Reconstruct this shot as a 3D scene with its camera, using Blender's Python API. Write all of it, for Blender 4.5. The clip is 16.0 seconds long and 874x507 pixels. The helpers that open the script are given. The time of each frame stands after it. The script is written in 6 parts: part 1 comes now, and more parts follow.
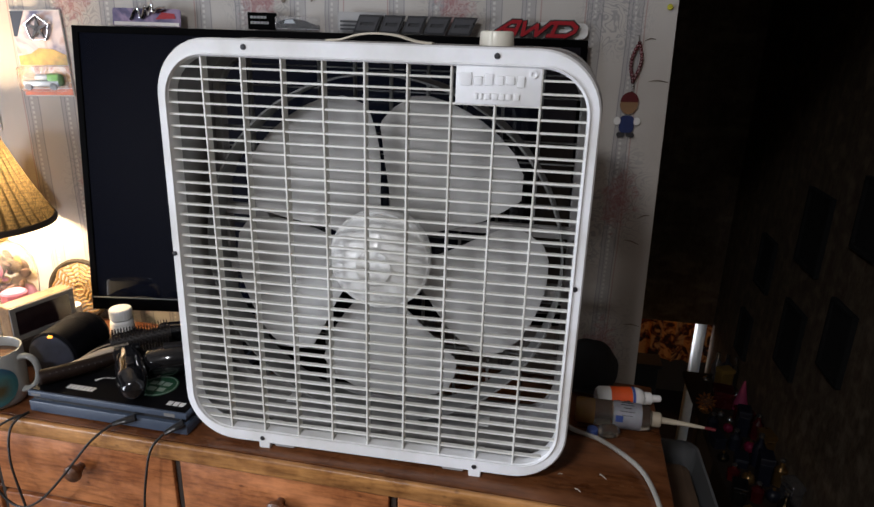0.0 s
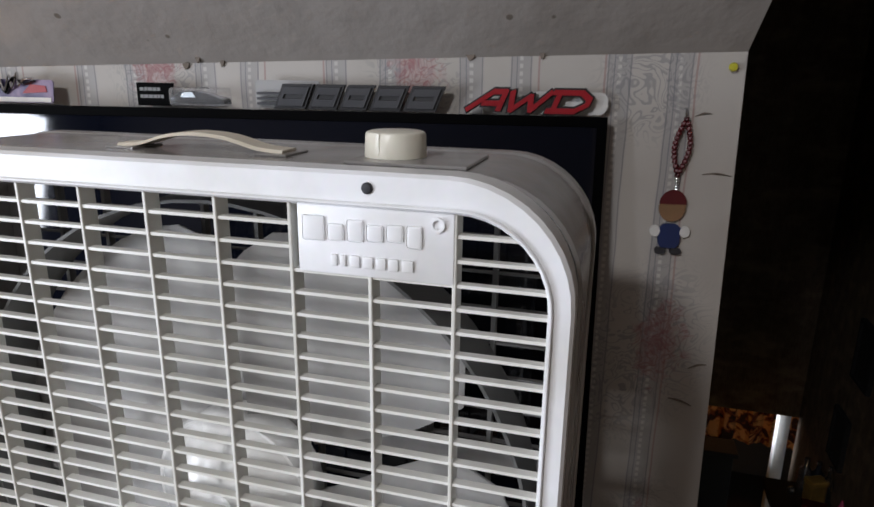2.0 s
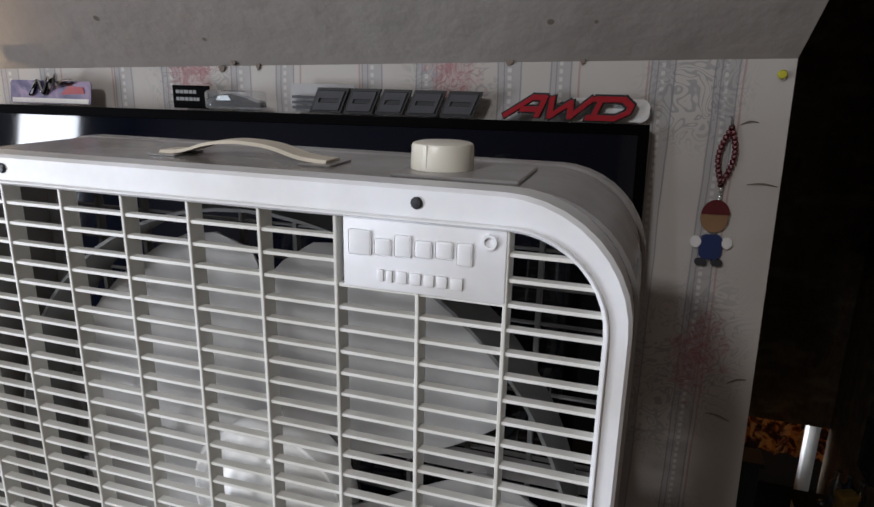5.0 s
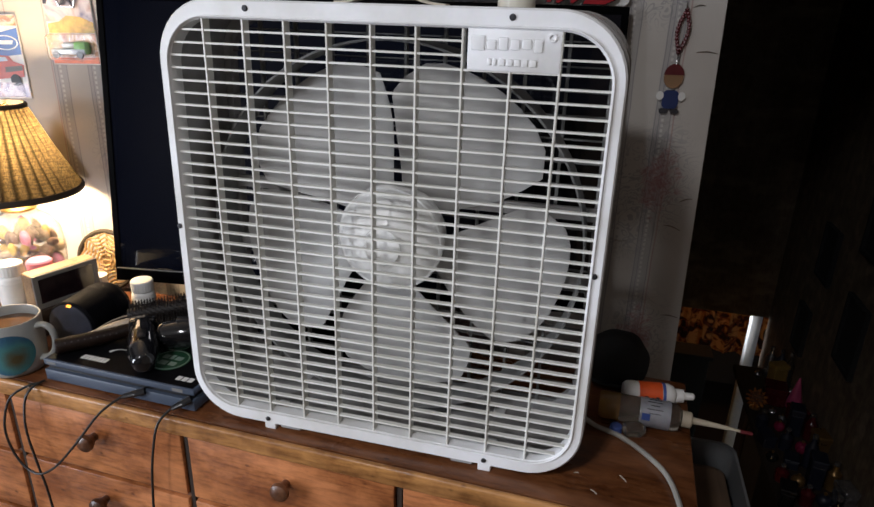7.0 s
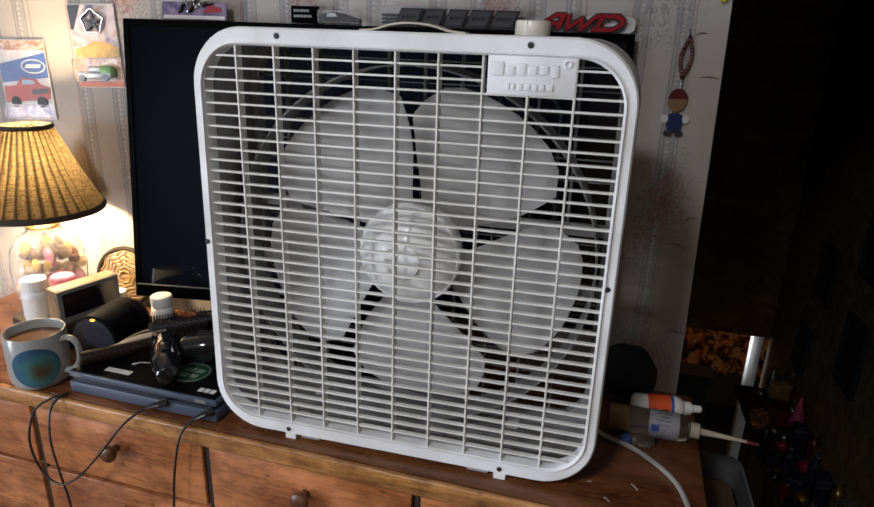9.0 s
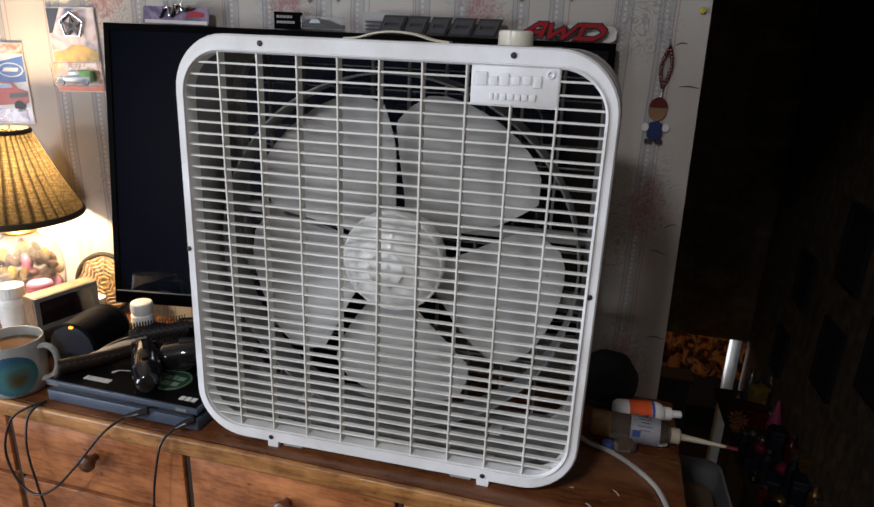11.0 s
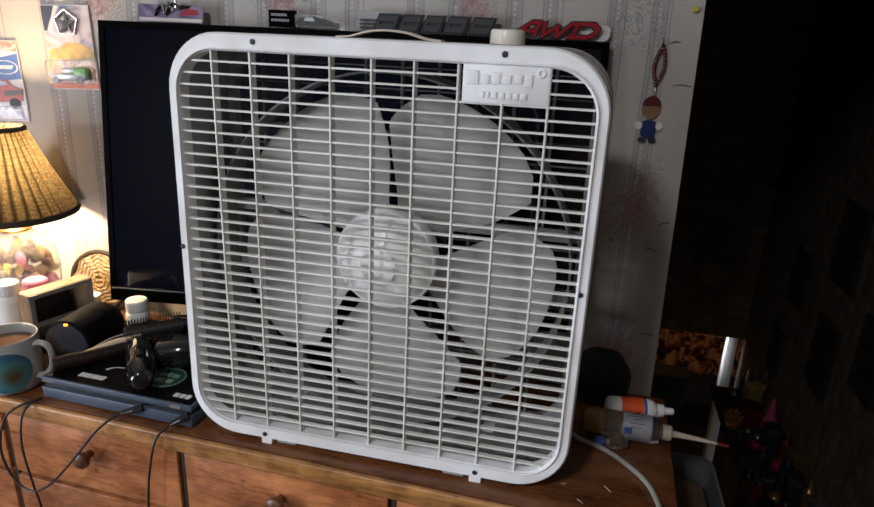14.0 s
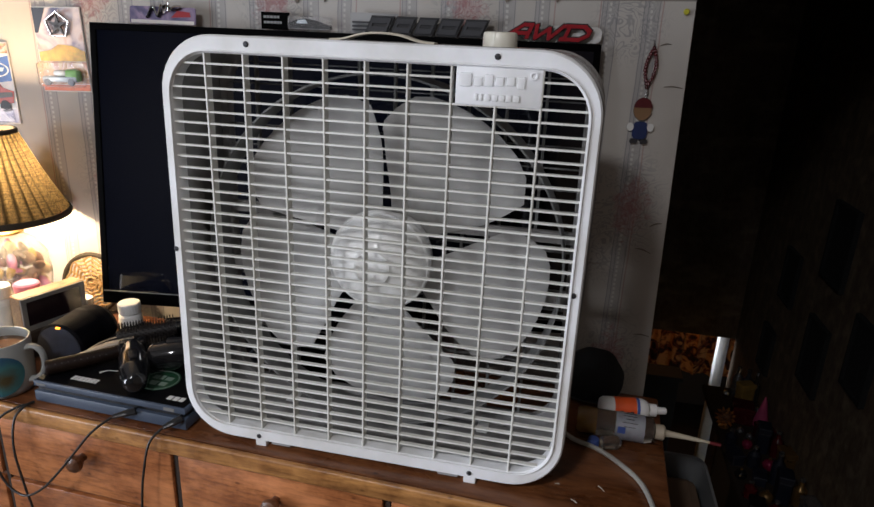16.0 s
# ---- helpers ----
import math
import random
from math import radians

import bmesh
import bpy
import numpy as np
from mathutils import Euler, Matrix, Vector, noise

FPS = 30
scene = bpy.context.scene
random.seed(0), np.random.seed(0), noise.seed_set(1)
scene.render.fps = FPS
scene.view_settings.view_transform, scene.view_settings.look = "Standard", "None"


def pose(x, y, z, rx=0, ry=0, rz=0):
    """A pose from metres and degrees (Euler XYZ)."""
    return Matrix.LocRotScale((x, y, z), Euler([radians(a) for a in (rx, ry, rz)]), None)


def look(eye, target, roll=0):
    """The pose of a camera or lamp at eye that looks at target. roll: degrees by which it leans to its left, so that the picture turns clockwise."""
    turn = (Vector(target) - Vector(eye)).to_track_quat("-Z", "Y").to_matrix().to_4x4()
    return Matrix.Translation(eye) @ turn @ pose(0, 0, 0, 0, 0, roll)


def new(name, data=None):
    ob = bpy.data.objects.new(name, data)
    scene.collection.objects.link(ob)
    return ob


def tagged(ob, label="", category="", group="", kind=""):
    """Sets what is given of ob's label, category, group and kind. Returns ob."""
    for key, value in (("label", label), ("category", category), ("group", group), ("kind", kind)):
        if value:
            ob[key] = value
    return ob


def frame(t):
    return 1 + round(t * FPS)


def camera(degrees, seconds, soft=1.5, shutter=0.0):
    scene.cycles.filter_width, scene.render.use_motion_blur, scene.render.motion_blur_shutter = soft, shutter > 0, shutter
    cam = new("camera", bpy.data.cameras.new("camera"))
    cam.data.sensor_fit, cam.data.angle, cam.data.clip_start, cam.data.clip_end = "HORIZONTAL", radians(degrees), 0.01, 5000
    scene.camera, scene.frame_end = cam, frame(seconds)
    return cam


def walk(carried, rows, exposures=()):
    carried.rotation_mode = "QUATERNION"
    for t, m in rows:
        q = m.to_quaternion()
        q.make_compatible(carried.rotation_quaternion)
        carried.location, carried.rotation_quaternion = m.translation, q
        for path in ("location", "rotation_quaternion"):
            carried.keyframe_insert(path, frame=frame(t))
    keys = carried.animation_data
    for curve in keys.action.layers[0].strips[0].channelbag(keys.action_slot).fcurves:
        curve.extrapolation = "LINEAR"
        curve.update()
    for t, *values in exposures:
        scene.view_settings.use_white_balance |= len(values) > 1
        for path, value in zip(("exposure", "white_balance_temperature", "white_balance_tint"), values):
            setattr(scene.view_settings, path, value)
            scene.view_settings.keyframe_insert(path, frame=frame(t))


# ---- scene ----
cam = camera(68.0, 16.0, shutter=0.5)
PATH = [
    (0, (-0.019, -0.024, 1.383), (-0.33, 1.839, 0.726), 1.7),
    (0.5, (-0.013, -0.012, 1.386), (-0.328, 1.859, 0.752), 1.2),
    (1, (0.005, 0.099, 1.4), (-0.32, 1.988, 0.829), 1.9),
    (1.5, (0.045, 0.314, 1.429), (-0.39, 2.202, 0.936), 2.2),
    (2, (0.052, 0.382, 1.419), (-0.469, 2.236, 0.877), 0.8),
    (2.5, (0.046, 0.396, 1.417), (-0.506, 2.234, 0.855), 1.1),
    (3, (0.05, 0.398, 1.419), (-0.538, 2.226, 0.859), 0.7),
    (5.3, (0.03, 0.387, 1.425), (-0.553, 2.221, 0.881), 1.2),
    (5.5, (0.028, 0.352, 1.424), (-0.548, 2.188, 0.879), 0.6),
    (6, (0.018, 0.216, 1.415), (-0.509, 2.058, 0.839), 1.6),
    (6.5, (0.015, 0.081, 1.382), (-0.444, 1.908, 0.712), 1.2),
    (7, (0.021, 0.036, 1.366), (-0.441, 1.844, 0.648), 1.7),
    (7.5, (0.016, 0.02, 1.374), (-0.442, 1.85, 0.71), 1.7),
    (8, (0.011, 0.005, 1.369), (-0.464, 1.834, 0.714), 1.7),
    (10.5, (0.005, -0.008, 1.373), (-0.422, 1.834, 0.721), 2.3),
    (11, (0.005, -0.006, 1.375), (-0.41, 1.842, 0.732), 2.4),
    (11.5, (0.01, -0.011, 1.376), (-0.403, 1.841, 0.744), 2.3),
    (12, (0.011, -0.011, 1.377), (-0.399, 1.842, 0.747), 1.9),
    (12.5, (0.014, -0.009, 1.376), (-0.401, 1.843, 0.748), 2.0),
    (13, (0.015, -0.01, 1.376), (-0.397, 1.839, 0.734), 2.5),
    (13.5, (0.012, -0.007, 1.376), (-0.403, 1.838, 0.725), 2.9),
    (14, (0.013, -0.008, 1.377), (-0.396, 1.839, 0.727), 2.5),
    (14.5, (0.01, -0.008, 1.377), (-0.391, 1.84, 0.727), 2.6),
    (15, (0.012, -0.01, 1.377), (-0.38, 1.842, 0.733), 2.7),
    (15.5, (0.014, -0.011, 1.379), (-0.385, 1.839, 0.732), 2.3),
    (16, (0.012, -0.011, 1.378), (-0.375, 1.842, 0.733), 2.5),
]
walk(cam, [(t, look(eye, target, roll)) for t, eye, target, roll in PATH], exposures=[(0.0, 0.13), (0.6, 0.16), (1.0, 0.54), (1.5, 0.50), (2.5, 0.24), (5.3, 0.16), (5.6, 0.20), (6.2, 0.28), (6.6, 0.14), (7.0, 0.08), (8.0, -0.01), (10.5, -0.03), (16.0, -0.06)])


# ---- light ----
world = bpy.data.worlds.new("sky")
scene.world = world
world.use_nodes = True
_wn = world.node_tree.nodes
_sky = _wn.new("ShaderNodeTexSky")
_sky.sky_type = 'NISHITA'
_sky.sun_disc = False
_sky.sun_elevation, _sky.sun_rotation = radians(25), radians(200)
world.node_tree.links.new(_sky.outputs[0], _wn["Background"].inputs[0])
_wn["Background"].inputs[1].default_value = 0.08


def area_light(name, m, sx, sy, watts, colour):
    d = bpy.data.lights.new(name, 'AREA')
    d.shape, d.size, d.size_y, d.energy, d.color = 'RECTANGLE', sx, sy, watts, colour
    ob = new(name, d)
    ob.matrix_world = m
    return ob


def point_light(name, p, watts, colour, radius):
    d = bpy.data.lights.new(name, 'POINT')
    d.energy, d.color, d.shadow_soft_size = watts, colour, radius
    ob = new(name, d)
    ob.location = p
    return ob


WINDOWS = (((-1.95, -1.40), (1.20, 1.86)), ((-1.20, -0.40), (0.45, 1.35)))
for (wy0, wy1), (wz0, wz1), watts in ((*WINDOWS[0], 27.0), (*WINDOWS[1], 41.0)):
    area_light("window_daylight", pose(-2.39, (wy0 + wy1) / 2, (wz0 + wz1) / 2, 0, -90, 0), wz1 - wz0 - 0.02, wy1 - wy0 - 0.02, watts, (0.85, 0.91, 1.03))
SKY_X, SKY_Y = (-0.66, -0.40), (-0.98, -0.72)
area_light("skylight_daylight", pose(-0.53, -0.85, 2.295, 0, 0, 0), 0.24, 0.24, 24.0, (0.96, 0.955, 0.985))
# added narrow fill lamp that brightens the stair post; no window opens here
area_light("post_fill_light", pose(0.22, 3.76, -0.36, 0, -90, 0), 0.24, 0.08, 0.6, (0.86, 0.92, 1.0)).data.spread = radians(32)
LAMP = (-1.020, 0.955)
point_light("lamp_bulb_glow", (LAMP[0], LAMP[1], 1.116), 16.5, (1.0, 0.73, 0.44), 0.025)
point_light("downstairs_lamp_glow", (0.80, 4.72, -0.16), 3.2, (1.0, 0.45, 0.12), 0.06)


# ---- materials ----
def shader(name):
    m = bpy.data.materials.new(name)
    m.use_nodes = True
    return m, m.node_tree.nodes, m.node_tree.links, m.node_tree.nodes["Principled BSDF"]


def mapping(n, l, scale=(1, 1, 1)):
    tc = n.new("ShaderNodeTexCoord")
    mp = n.new("ShaderNodeMapping")
    mp.inputs["Scale"].default_value = scale
    l.new(tc.outputs["Object"], mp.inputs[0])
    return mp.outputs[0]


def mat(name, base, rough=0.5, metal=0.0, vary=0.12, scale=18.0, bump=0.05, fine=160.0, stretch=(1, 1, 1), dirt=None, coat=0.0, trans=0.0, rand=0.0, spec=0.5):
    """A surface with a base colour that varies at two scales, with fine relief and wear in the gloss."""
    m, n, l, b = shader(name)
    v = mapping(n, l, stretch)
    big, small = n.new("ShaderNodeTexNoise"), n.new("ShaderNodeTexNoise")
    for node, s, d in ((big, scale, 5), (small, fine, 3)):
        node.inputs["Scale"].default_value, node.inputs["Detail"].default_value = s, d
        l.new(v, node.inputs["Vector"])
    ramp = n.new("ShaderNodeValToRGB")
    lo = [max(0.0, c * (1 - vary)) for c in base]
    hi = [min(1.0, c * (1 + vary)) for c in base]
    if dirt:
        lo = dirt
    ramp.color_ramp.elements[0].position, ramp.color_ramp.elements[1].position = 0.30, 0.62
    ramp.color_ramp.elements[0].color, ramp.color_ramp.elements[1].color = (*lo, 1), (*hi, 1)
    l.new(big.outputs["Fac"], ramp.inputs[0])
    mix = n.new("ShaderNodeMixRGB")
    mix.blend_type = 'MULTIPLY'
    mix.inputs[0].default_value = vary
    l.new(ramp.outputs[0], mix.inputs[1])
    l.new(small.outputs["Color"], mix.inputs[2])
    out = mix.outputs[0]
    if rand:
        info = n.new("ShaderNodeObjectInfo")
        hsv = n.new("ShaderNodeHueSaturation")
        mm = n.new("ShaderNodeMapRange")
        mm.inputs["To Min"].default_value, mm.inputs["To Max"].default_value = 1 - rand, 1 + rand
        l.new(info.outputs["Random"], mm.inputs[0])
        l.new(mm.outputs[0], hsv.inputs["Value"])
        l.new(out, hsv.inputs["Color"])
        out = hsv.outputs[0]
    l.new(out, b.inputs["Base Color"])
    rr = n.new("ShaderNodeMapRange")
    rr.inputs["To Min"].default_value, rr.inputs["To Max"].default_value = max(0.02, rough - 0.1), min(1, rough + 0.12)
    l.new(big.outputs["Fac"], rr.inputs[0])
    l.new(rr.outputs[0], b.inputs["Roughness"])
    b.inputs["Metallic"].default_value = metal
    b.inputs["Coat Weight"].default_value = coat
    b.inputs["Specular IOR Level"].default_value = spec
    b.inputs["Transmission Weight"].default_value = trans
    if bump:
        bp = n.new("ShaderNodeBump")
        bp.inputs["Strength"].default_value, bp.inputs["Distance"].default_value = bump, 0.002
        l.new(small.outputs["Fac"], bp.inputs["Height"])
        l.new(bp.outputs[0], b.inputs["Normal"])
    return m


def wood(name, dark, light, along=(1, 14, 14), rough=0.42, scale=3.0, rand=0.0):
    """Wood: stretched grain bands with pores, and worn pale patches."""
    m, n, l, b = shader(name)
    v = mapping(n, l, along)
    g, p, w = (n.new("ShaderNodeTexNoise") for _ in range(3))
    for node, s, d, r in ((g, scale * 0.8, 6, 0.5), (p, scale * 9, 6, 0.6), (w, 7.0, 4, 0.5)):
        node.inputs["Scale"].default_value, node.inputs["Detail"].default_value, node.inputs["Roughness"].default_value = s, d, r
    g.inputs["Distortion"].default_value = 0.6
    l.new(v, g.inputs["Vector"])
    l.new(v, p.inputs["Vector"])
    l.new(mapping(n, l, (1.0, 2.0, 2.2)), w.inputs["Vector"])
    ramp = n.new("ShaderNodeValToRGB")
    e = ramp.color_ramp.elements
    e[0].position, e[1].position = 0.28, 0.72
    e[0].color, e[1].color = (*dark, 1), (*light, 1)
    l.new(g.outputs["Fac"], ramp.inputs[0])
    pr = n.new("ShaderNodeValToRGB")
    pr.color_ramp.elements[0].position, pr.color_ramp.elements[1].position = 0.36, 0.56
    pr.color_ramp.elements[0].color, pr.color_ramp.elements[1].color = (0.42, 0.36, 0.32, 1), (1, 1, 1, 1)
    l.new(p.outputs["Fac"], pr.inputs[0])
    blot = n.new("ShaderNodeTexNoise")
    blot.inputs["Scale"].default_value, blot.inputs["Detail"].default_value, blot.inputs["Roughness"].default_value = 14.0, 8, 0.72
    l.new(mapping(n, l, (1.3, 1.6, 1.0)), blot.inputs["Vector"])
    br = n.new("ShaderNodeValToRGB")
    br.color_ramp.elements[0].position, br.color_ramp.elements[1].position = 0.38, 0.56
    br.color_ramp.elements[0].color, br.color_ramp.elements[1].color = (0.42, 0.30, 0.24, 1), (1, 1, 1, 1)
    l.new(blot.outputs["Fac"], br.inputs[0])
    first = n.new("ShaderNodeMixRGB")
    first.blend_type, first.inputs[0].default_value = 'MULTIPLY', 0.6
    l.new(ramp.outputs[0], first.inputs[1])
    l.new(br.outputs[0], first.inputs[2])
    pores = n.new("ShaderNodeMixRGB")
    pores.blend_type, pores.inputs[0].default_value = 'MULTIPLY', 0.72
    l.new(first.outputs[0], pores.inputs[1])
    l.new(pr.outputs[0], pores.inputs[2])
    dings = n.new("ShaderNodeTexVoronoi")
    dings.inputs["Scale"].default_value = 42.0
    l.new(mapping(n, l, (0.6, 1.0, 1.0)), dings.inputs["Vector"])
    dr = n.new("ShaderNodeValToRGB")
    dr.color_ramp.elements[0].position, dr.color_ramp.elements[1].position = 0.05, 0.13
    dr.color_ramp.elements[0].color, dr.color_ramp.elements[1].color = (0.30, 0.24, 0.20, 1), (1, 1, 1, 1)
    l.new(dings.outputs["Distance"], dr.inputs[0])
    dinged = n.new("ShaderNodeMixRGB")
    dinged.blend_type, dinged.inputs[0].default_value = 'MULTIPLY', 0.8
    l.new(pores.outputs[0], dinged.inputs[1])
    l.new(dr.outputs[0], dinged.inputs[2])
    pores = dinged
    worn = n.new("ShaderNodeMixRGB")
    worn.inputs[2].default_value = (*[min(1, c * 1.5 + 0.03) for c in light], 1)
    wr = n.new("ShaderNodeValToRGB")
    wr.color_ramp.elements[0].position, wr.color_ramp.elements[1].position = 0.50, 0.68
    wr.color_ramp.elements[1].color = (0.45, 0.45, 0.45, 1)
    l.new(w.outputs["Fac"], wr.inputs[0])
    l.new(wr.outputs[0], worn.inputs[0])
    l.new(pores.outputs[0], worn.inputs[1])
    l.new(worn.outputs[0], b.inputs["Base Color"])
    rr = n.new("ShaderNodeMapRange")
    rr.inputs["To Min"].default_value, rr.inputs["To Max"].default_value = rough - 0.14, rough + 0.2
    l.new(w.outputs["Fac"], rr.inputs[0])
    l.new(rr.outputs[0], b.inputs["Roughness"])
    bp = n.new("ShaderNodeBump")
    bp.inputs["Strength"].default_value, bp.inputs["Distance"].default_value = 0.12, 0.002
    l.new(p.outputs["Fac"], bp.inputs["Height"])
    l.new(bp.outputs[0], b.inputs["Normal"])
    return m


def wallpaper():
    """Cream paper with beaded blue-grey stripes, thin red lines, scrolls and pink blossoms in columns."""
    m, n, l, b = shader("wallpaper")
    tc = n.new("ShaderNodeTexCoord")
    sep = n.new("ShaderNodeSeparateXYZ")
    l.new(tc.outputs["Object"], sep.inputs[0])

    def ma(op, a, c=0.0, d=None):
        node = n.new("ShaderNodeMath")
        node.operation = op
        for i, v in enumerate((a, c) if d is None else (a, c, d)):
            if isinstance(v, (int, float)):
                node.inputs[i].default_value = v
            else:
                l.new(v, node.inputs[i])
        return node.outputs[0]

    def noise_of(scale, detail=3, distort=0.0):
        node = n.new("ShaderNodeTexNoise")
        node.inputs["Scale"].default_value, node.inputs["Detail"].default_value, node.inputs["Distortion"].default_value = scale, detail, distort
        l.new(tc.outputs["Object"], node.inputs["Vector"])
        return node.outputs["Fac"]

    def below(x, edge, soft):
        node = n.new("ShaderNodeMapRange")
        node.interpolation_type = 'SMOOTHSTEP'
        l.new(x, node.inputs["Value"])
        node.inputs["From Min"].default_value, node.inputs["From Max"].default_value = edge - soft, edge + soft
        node.inputs["To Min"].default_value, node.inputs["To Max"].default_value = 1.0, 0.0
        return node.outputs[0]

    PERIOD, RISE = 0.345, 0.33
    u, z = sep.outputs[0], sep.outputs[2]
    wob = ma('MULTIPLY', ma('SUBTRACT', noise_of(9, 2), 0.5), 0.006)
    d = ma('FLOORED_MODULO', ma('ADD', ma('ADD', u, wob), 0.367), PERIOD)
    du = ma('SUBTRACT', ma('FLOORED_MODULO', ma('ADD', u, 0.367 + PERIOD / 2), PERIOD), PERIOD / 2)
    dz = ma('SUBTRACT', ma('FLOORED_MODULO', ma('SUBTRACT', z, 1.415 - RISE / 2), RISE), RISE / 2)
    stains = n.new("ShaderNodeValToRGB")
    stains.color_ramp.elements[0].color, stains.color_ramp.elements[1].color = (0.34, 0.305, 0.265, 1), (0.49, 0.46, 0.425, 1)
    stains.color_ramp.elements[0].position, stains.color_ramp.elements[1].position = 0.22, 0.55
    l.new(noise_of(2.6, 6), stains.inputs[0])
    colour = stains.outputs[0]

    def lay(mask, rgb):
        nonlocal colour
        mix = n.new("ShaderNodeMixRGB")
        l.new(mask, mix.inputs[0])
        l.new(colour, mix.inputs[1])
        mix.inputs[2].default_value = (*rgb, 1)
        colour = mix.outputs[0]

    beads = below(ma('ABSOLUTE', ma('SUBTRACT', ma('FLOORED_MODULO', z, 0.009), 0.0045)), 0.0025, 0.0008)
    stripes = []
    for c, half in ((0.068, 0.0135), (0.128, 0.0115), (0.243, 0.0125), (0.312, 0.0125)):
        stripes += [(c, half, (0.27, 0.268, 0.28), 0.42, 0), (c, half * 0.17, (0.56, 0.54, 0.51), 0.9, 1), (c - half, 0.0009, (0.14, 0.14, 0.17), 0.55, 0), (c + half, 0.0009, (0.14, 0.14, 0.17), 0.55, 0), (c - half * 0.45, 0.0007, (0.16, 0.16, 0.20), 0.6, 0)]
    stripes += [(c, 0.0012, (0.34, 0.19, 0.18), 0.6, 0) for c in (0.149, 0.227, 0.330)]
    for c, w, rgb, k, beaded in stripes:
        mask = ma('MULTIPLY', below(ma('ABSOLUTE', ma('SUBTRACT', d, c)), w, w * 0.2), k)
        lay(ma('MULTIPLY', mask, beads) if beaded else mask, rgb)
    r = ma('SQRT', ma('ADD', ma('MULTIPLY', du, du), ma('MULTIPLY', ma('MULTIPLY', dz, dz), 0.45)))

    def away(u0, z0, flat):
        eu, ez = ma('SUBTRACT', u, u0), ma('SUBTRACT', z, z0)
        return ma('SQRT', ma('ADD', ma('MULTIPLY', eu, eu), ma('MULTIPLY', ma('MULTIPLY', ez, ez), flat)))

    # the last length of paper hangs lower, so its blossoms sit elsewhere
    last = ma('GREATER_THAN', u, -0.150)
    r = ma('ADD', r, ma('MULTIPLY', last, ma('SUBTRACT', ma('MINIMUM', away(-0.046, 1.085, 0.30), away(-0.046, 0.775, 0.30)), r)))
    leaves = ma('MINIMUM', ma('MINIMUM', r, away(-0.088, 1.405, 0.9)), away(-0.098, 1.045, 0.25))
    # scrolls: thin lines along the level sets of a stretched noise, only near a blossom
    level = ma('ABSOLUTE', ma('SUBTRACT', ma('FLOORED_MODULO', ma('MULTIPLY', noise_of(30, 1, 1.6), 7.0), 1.0), 0.5))
    scroll = ma('MULTIPLY', ma('MULTIPLY', below(level, 0.15, 0.05), below(leaves, 0.052, 0.030)), 0.50)
    lay(scroll, (0.17, 0.175, 0.195))
    shaggy = ma('ADD', r, ma('MULTIPLY', ma('SUBTRACT', noise_of(55, 3, 0.8), 0.5), 0.075))
    lay(ma('MULTIPLY', below(shaggy, 0.027, 0.008), 0.42), (0.40, 0.22, 0.215))
    petals = ma('ABSOLUTE', ma('SUBTRACT', ma('FLOORED_MODULO', ma('MULTIPLY', noise_of(46, 1, 1.0), 6.0), 1.0), 0.5))
    lay(ma('MULTIPLY', ma('MULTIPLY', below(shaggy, 0.030, 0.008), below(petals, 0.15, 0.06)), 0.55), (0.27, 0.11, 0.115))
    lay(ma('MULTIPLY', below(shaggy, 0.007, 0.003), 0.5), (0.30, 0.11, 0.12))
    # a torn, darker joint of two lengths of paper here and there
    tear = below(ma('ABSOLUTE', ma('SUBTRACT', ma('FLOORED_MODULO', ma('ADD', z, ma('MULTIPLY', noise_of(6, 3), 0.10)), 0.23), 0.11)), 0.0016, 0.0008)
    lay(ma('MULTIPLY', ma('MULTIPLY', tear, below(noise_of(4.3, 2), 0.36, 0.02)), 0.8), (0.16, 0.12, 0.09))
    l.new(colour, b.inputs["Base Color"])
    b.inputs["Roughness"].default_value = 0.8
    bp = n.new("ShaderNodeBump")
    bp.inputs["Strength"].default_value, bp.inputs["Distance"].default_value = 0.25, 0.002
    l.new(noise_of(40, 5), bp.inputs["Height"])
    l.new(bp.outputs[0], b.inputs["Normal"])
    return m


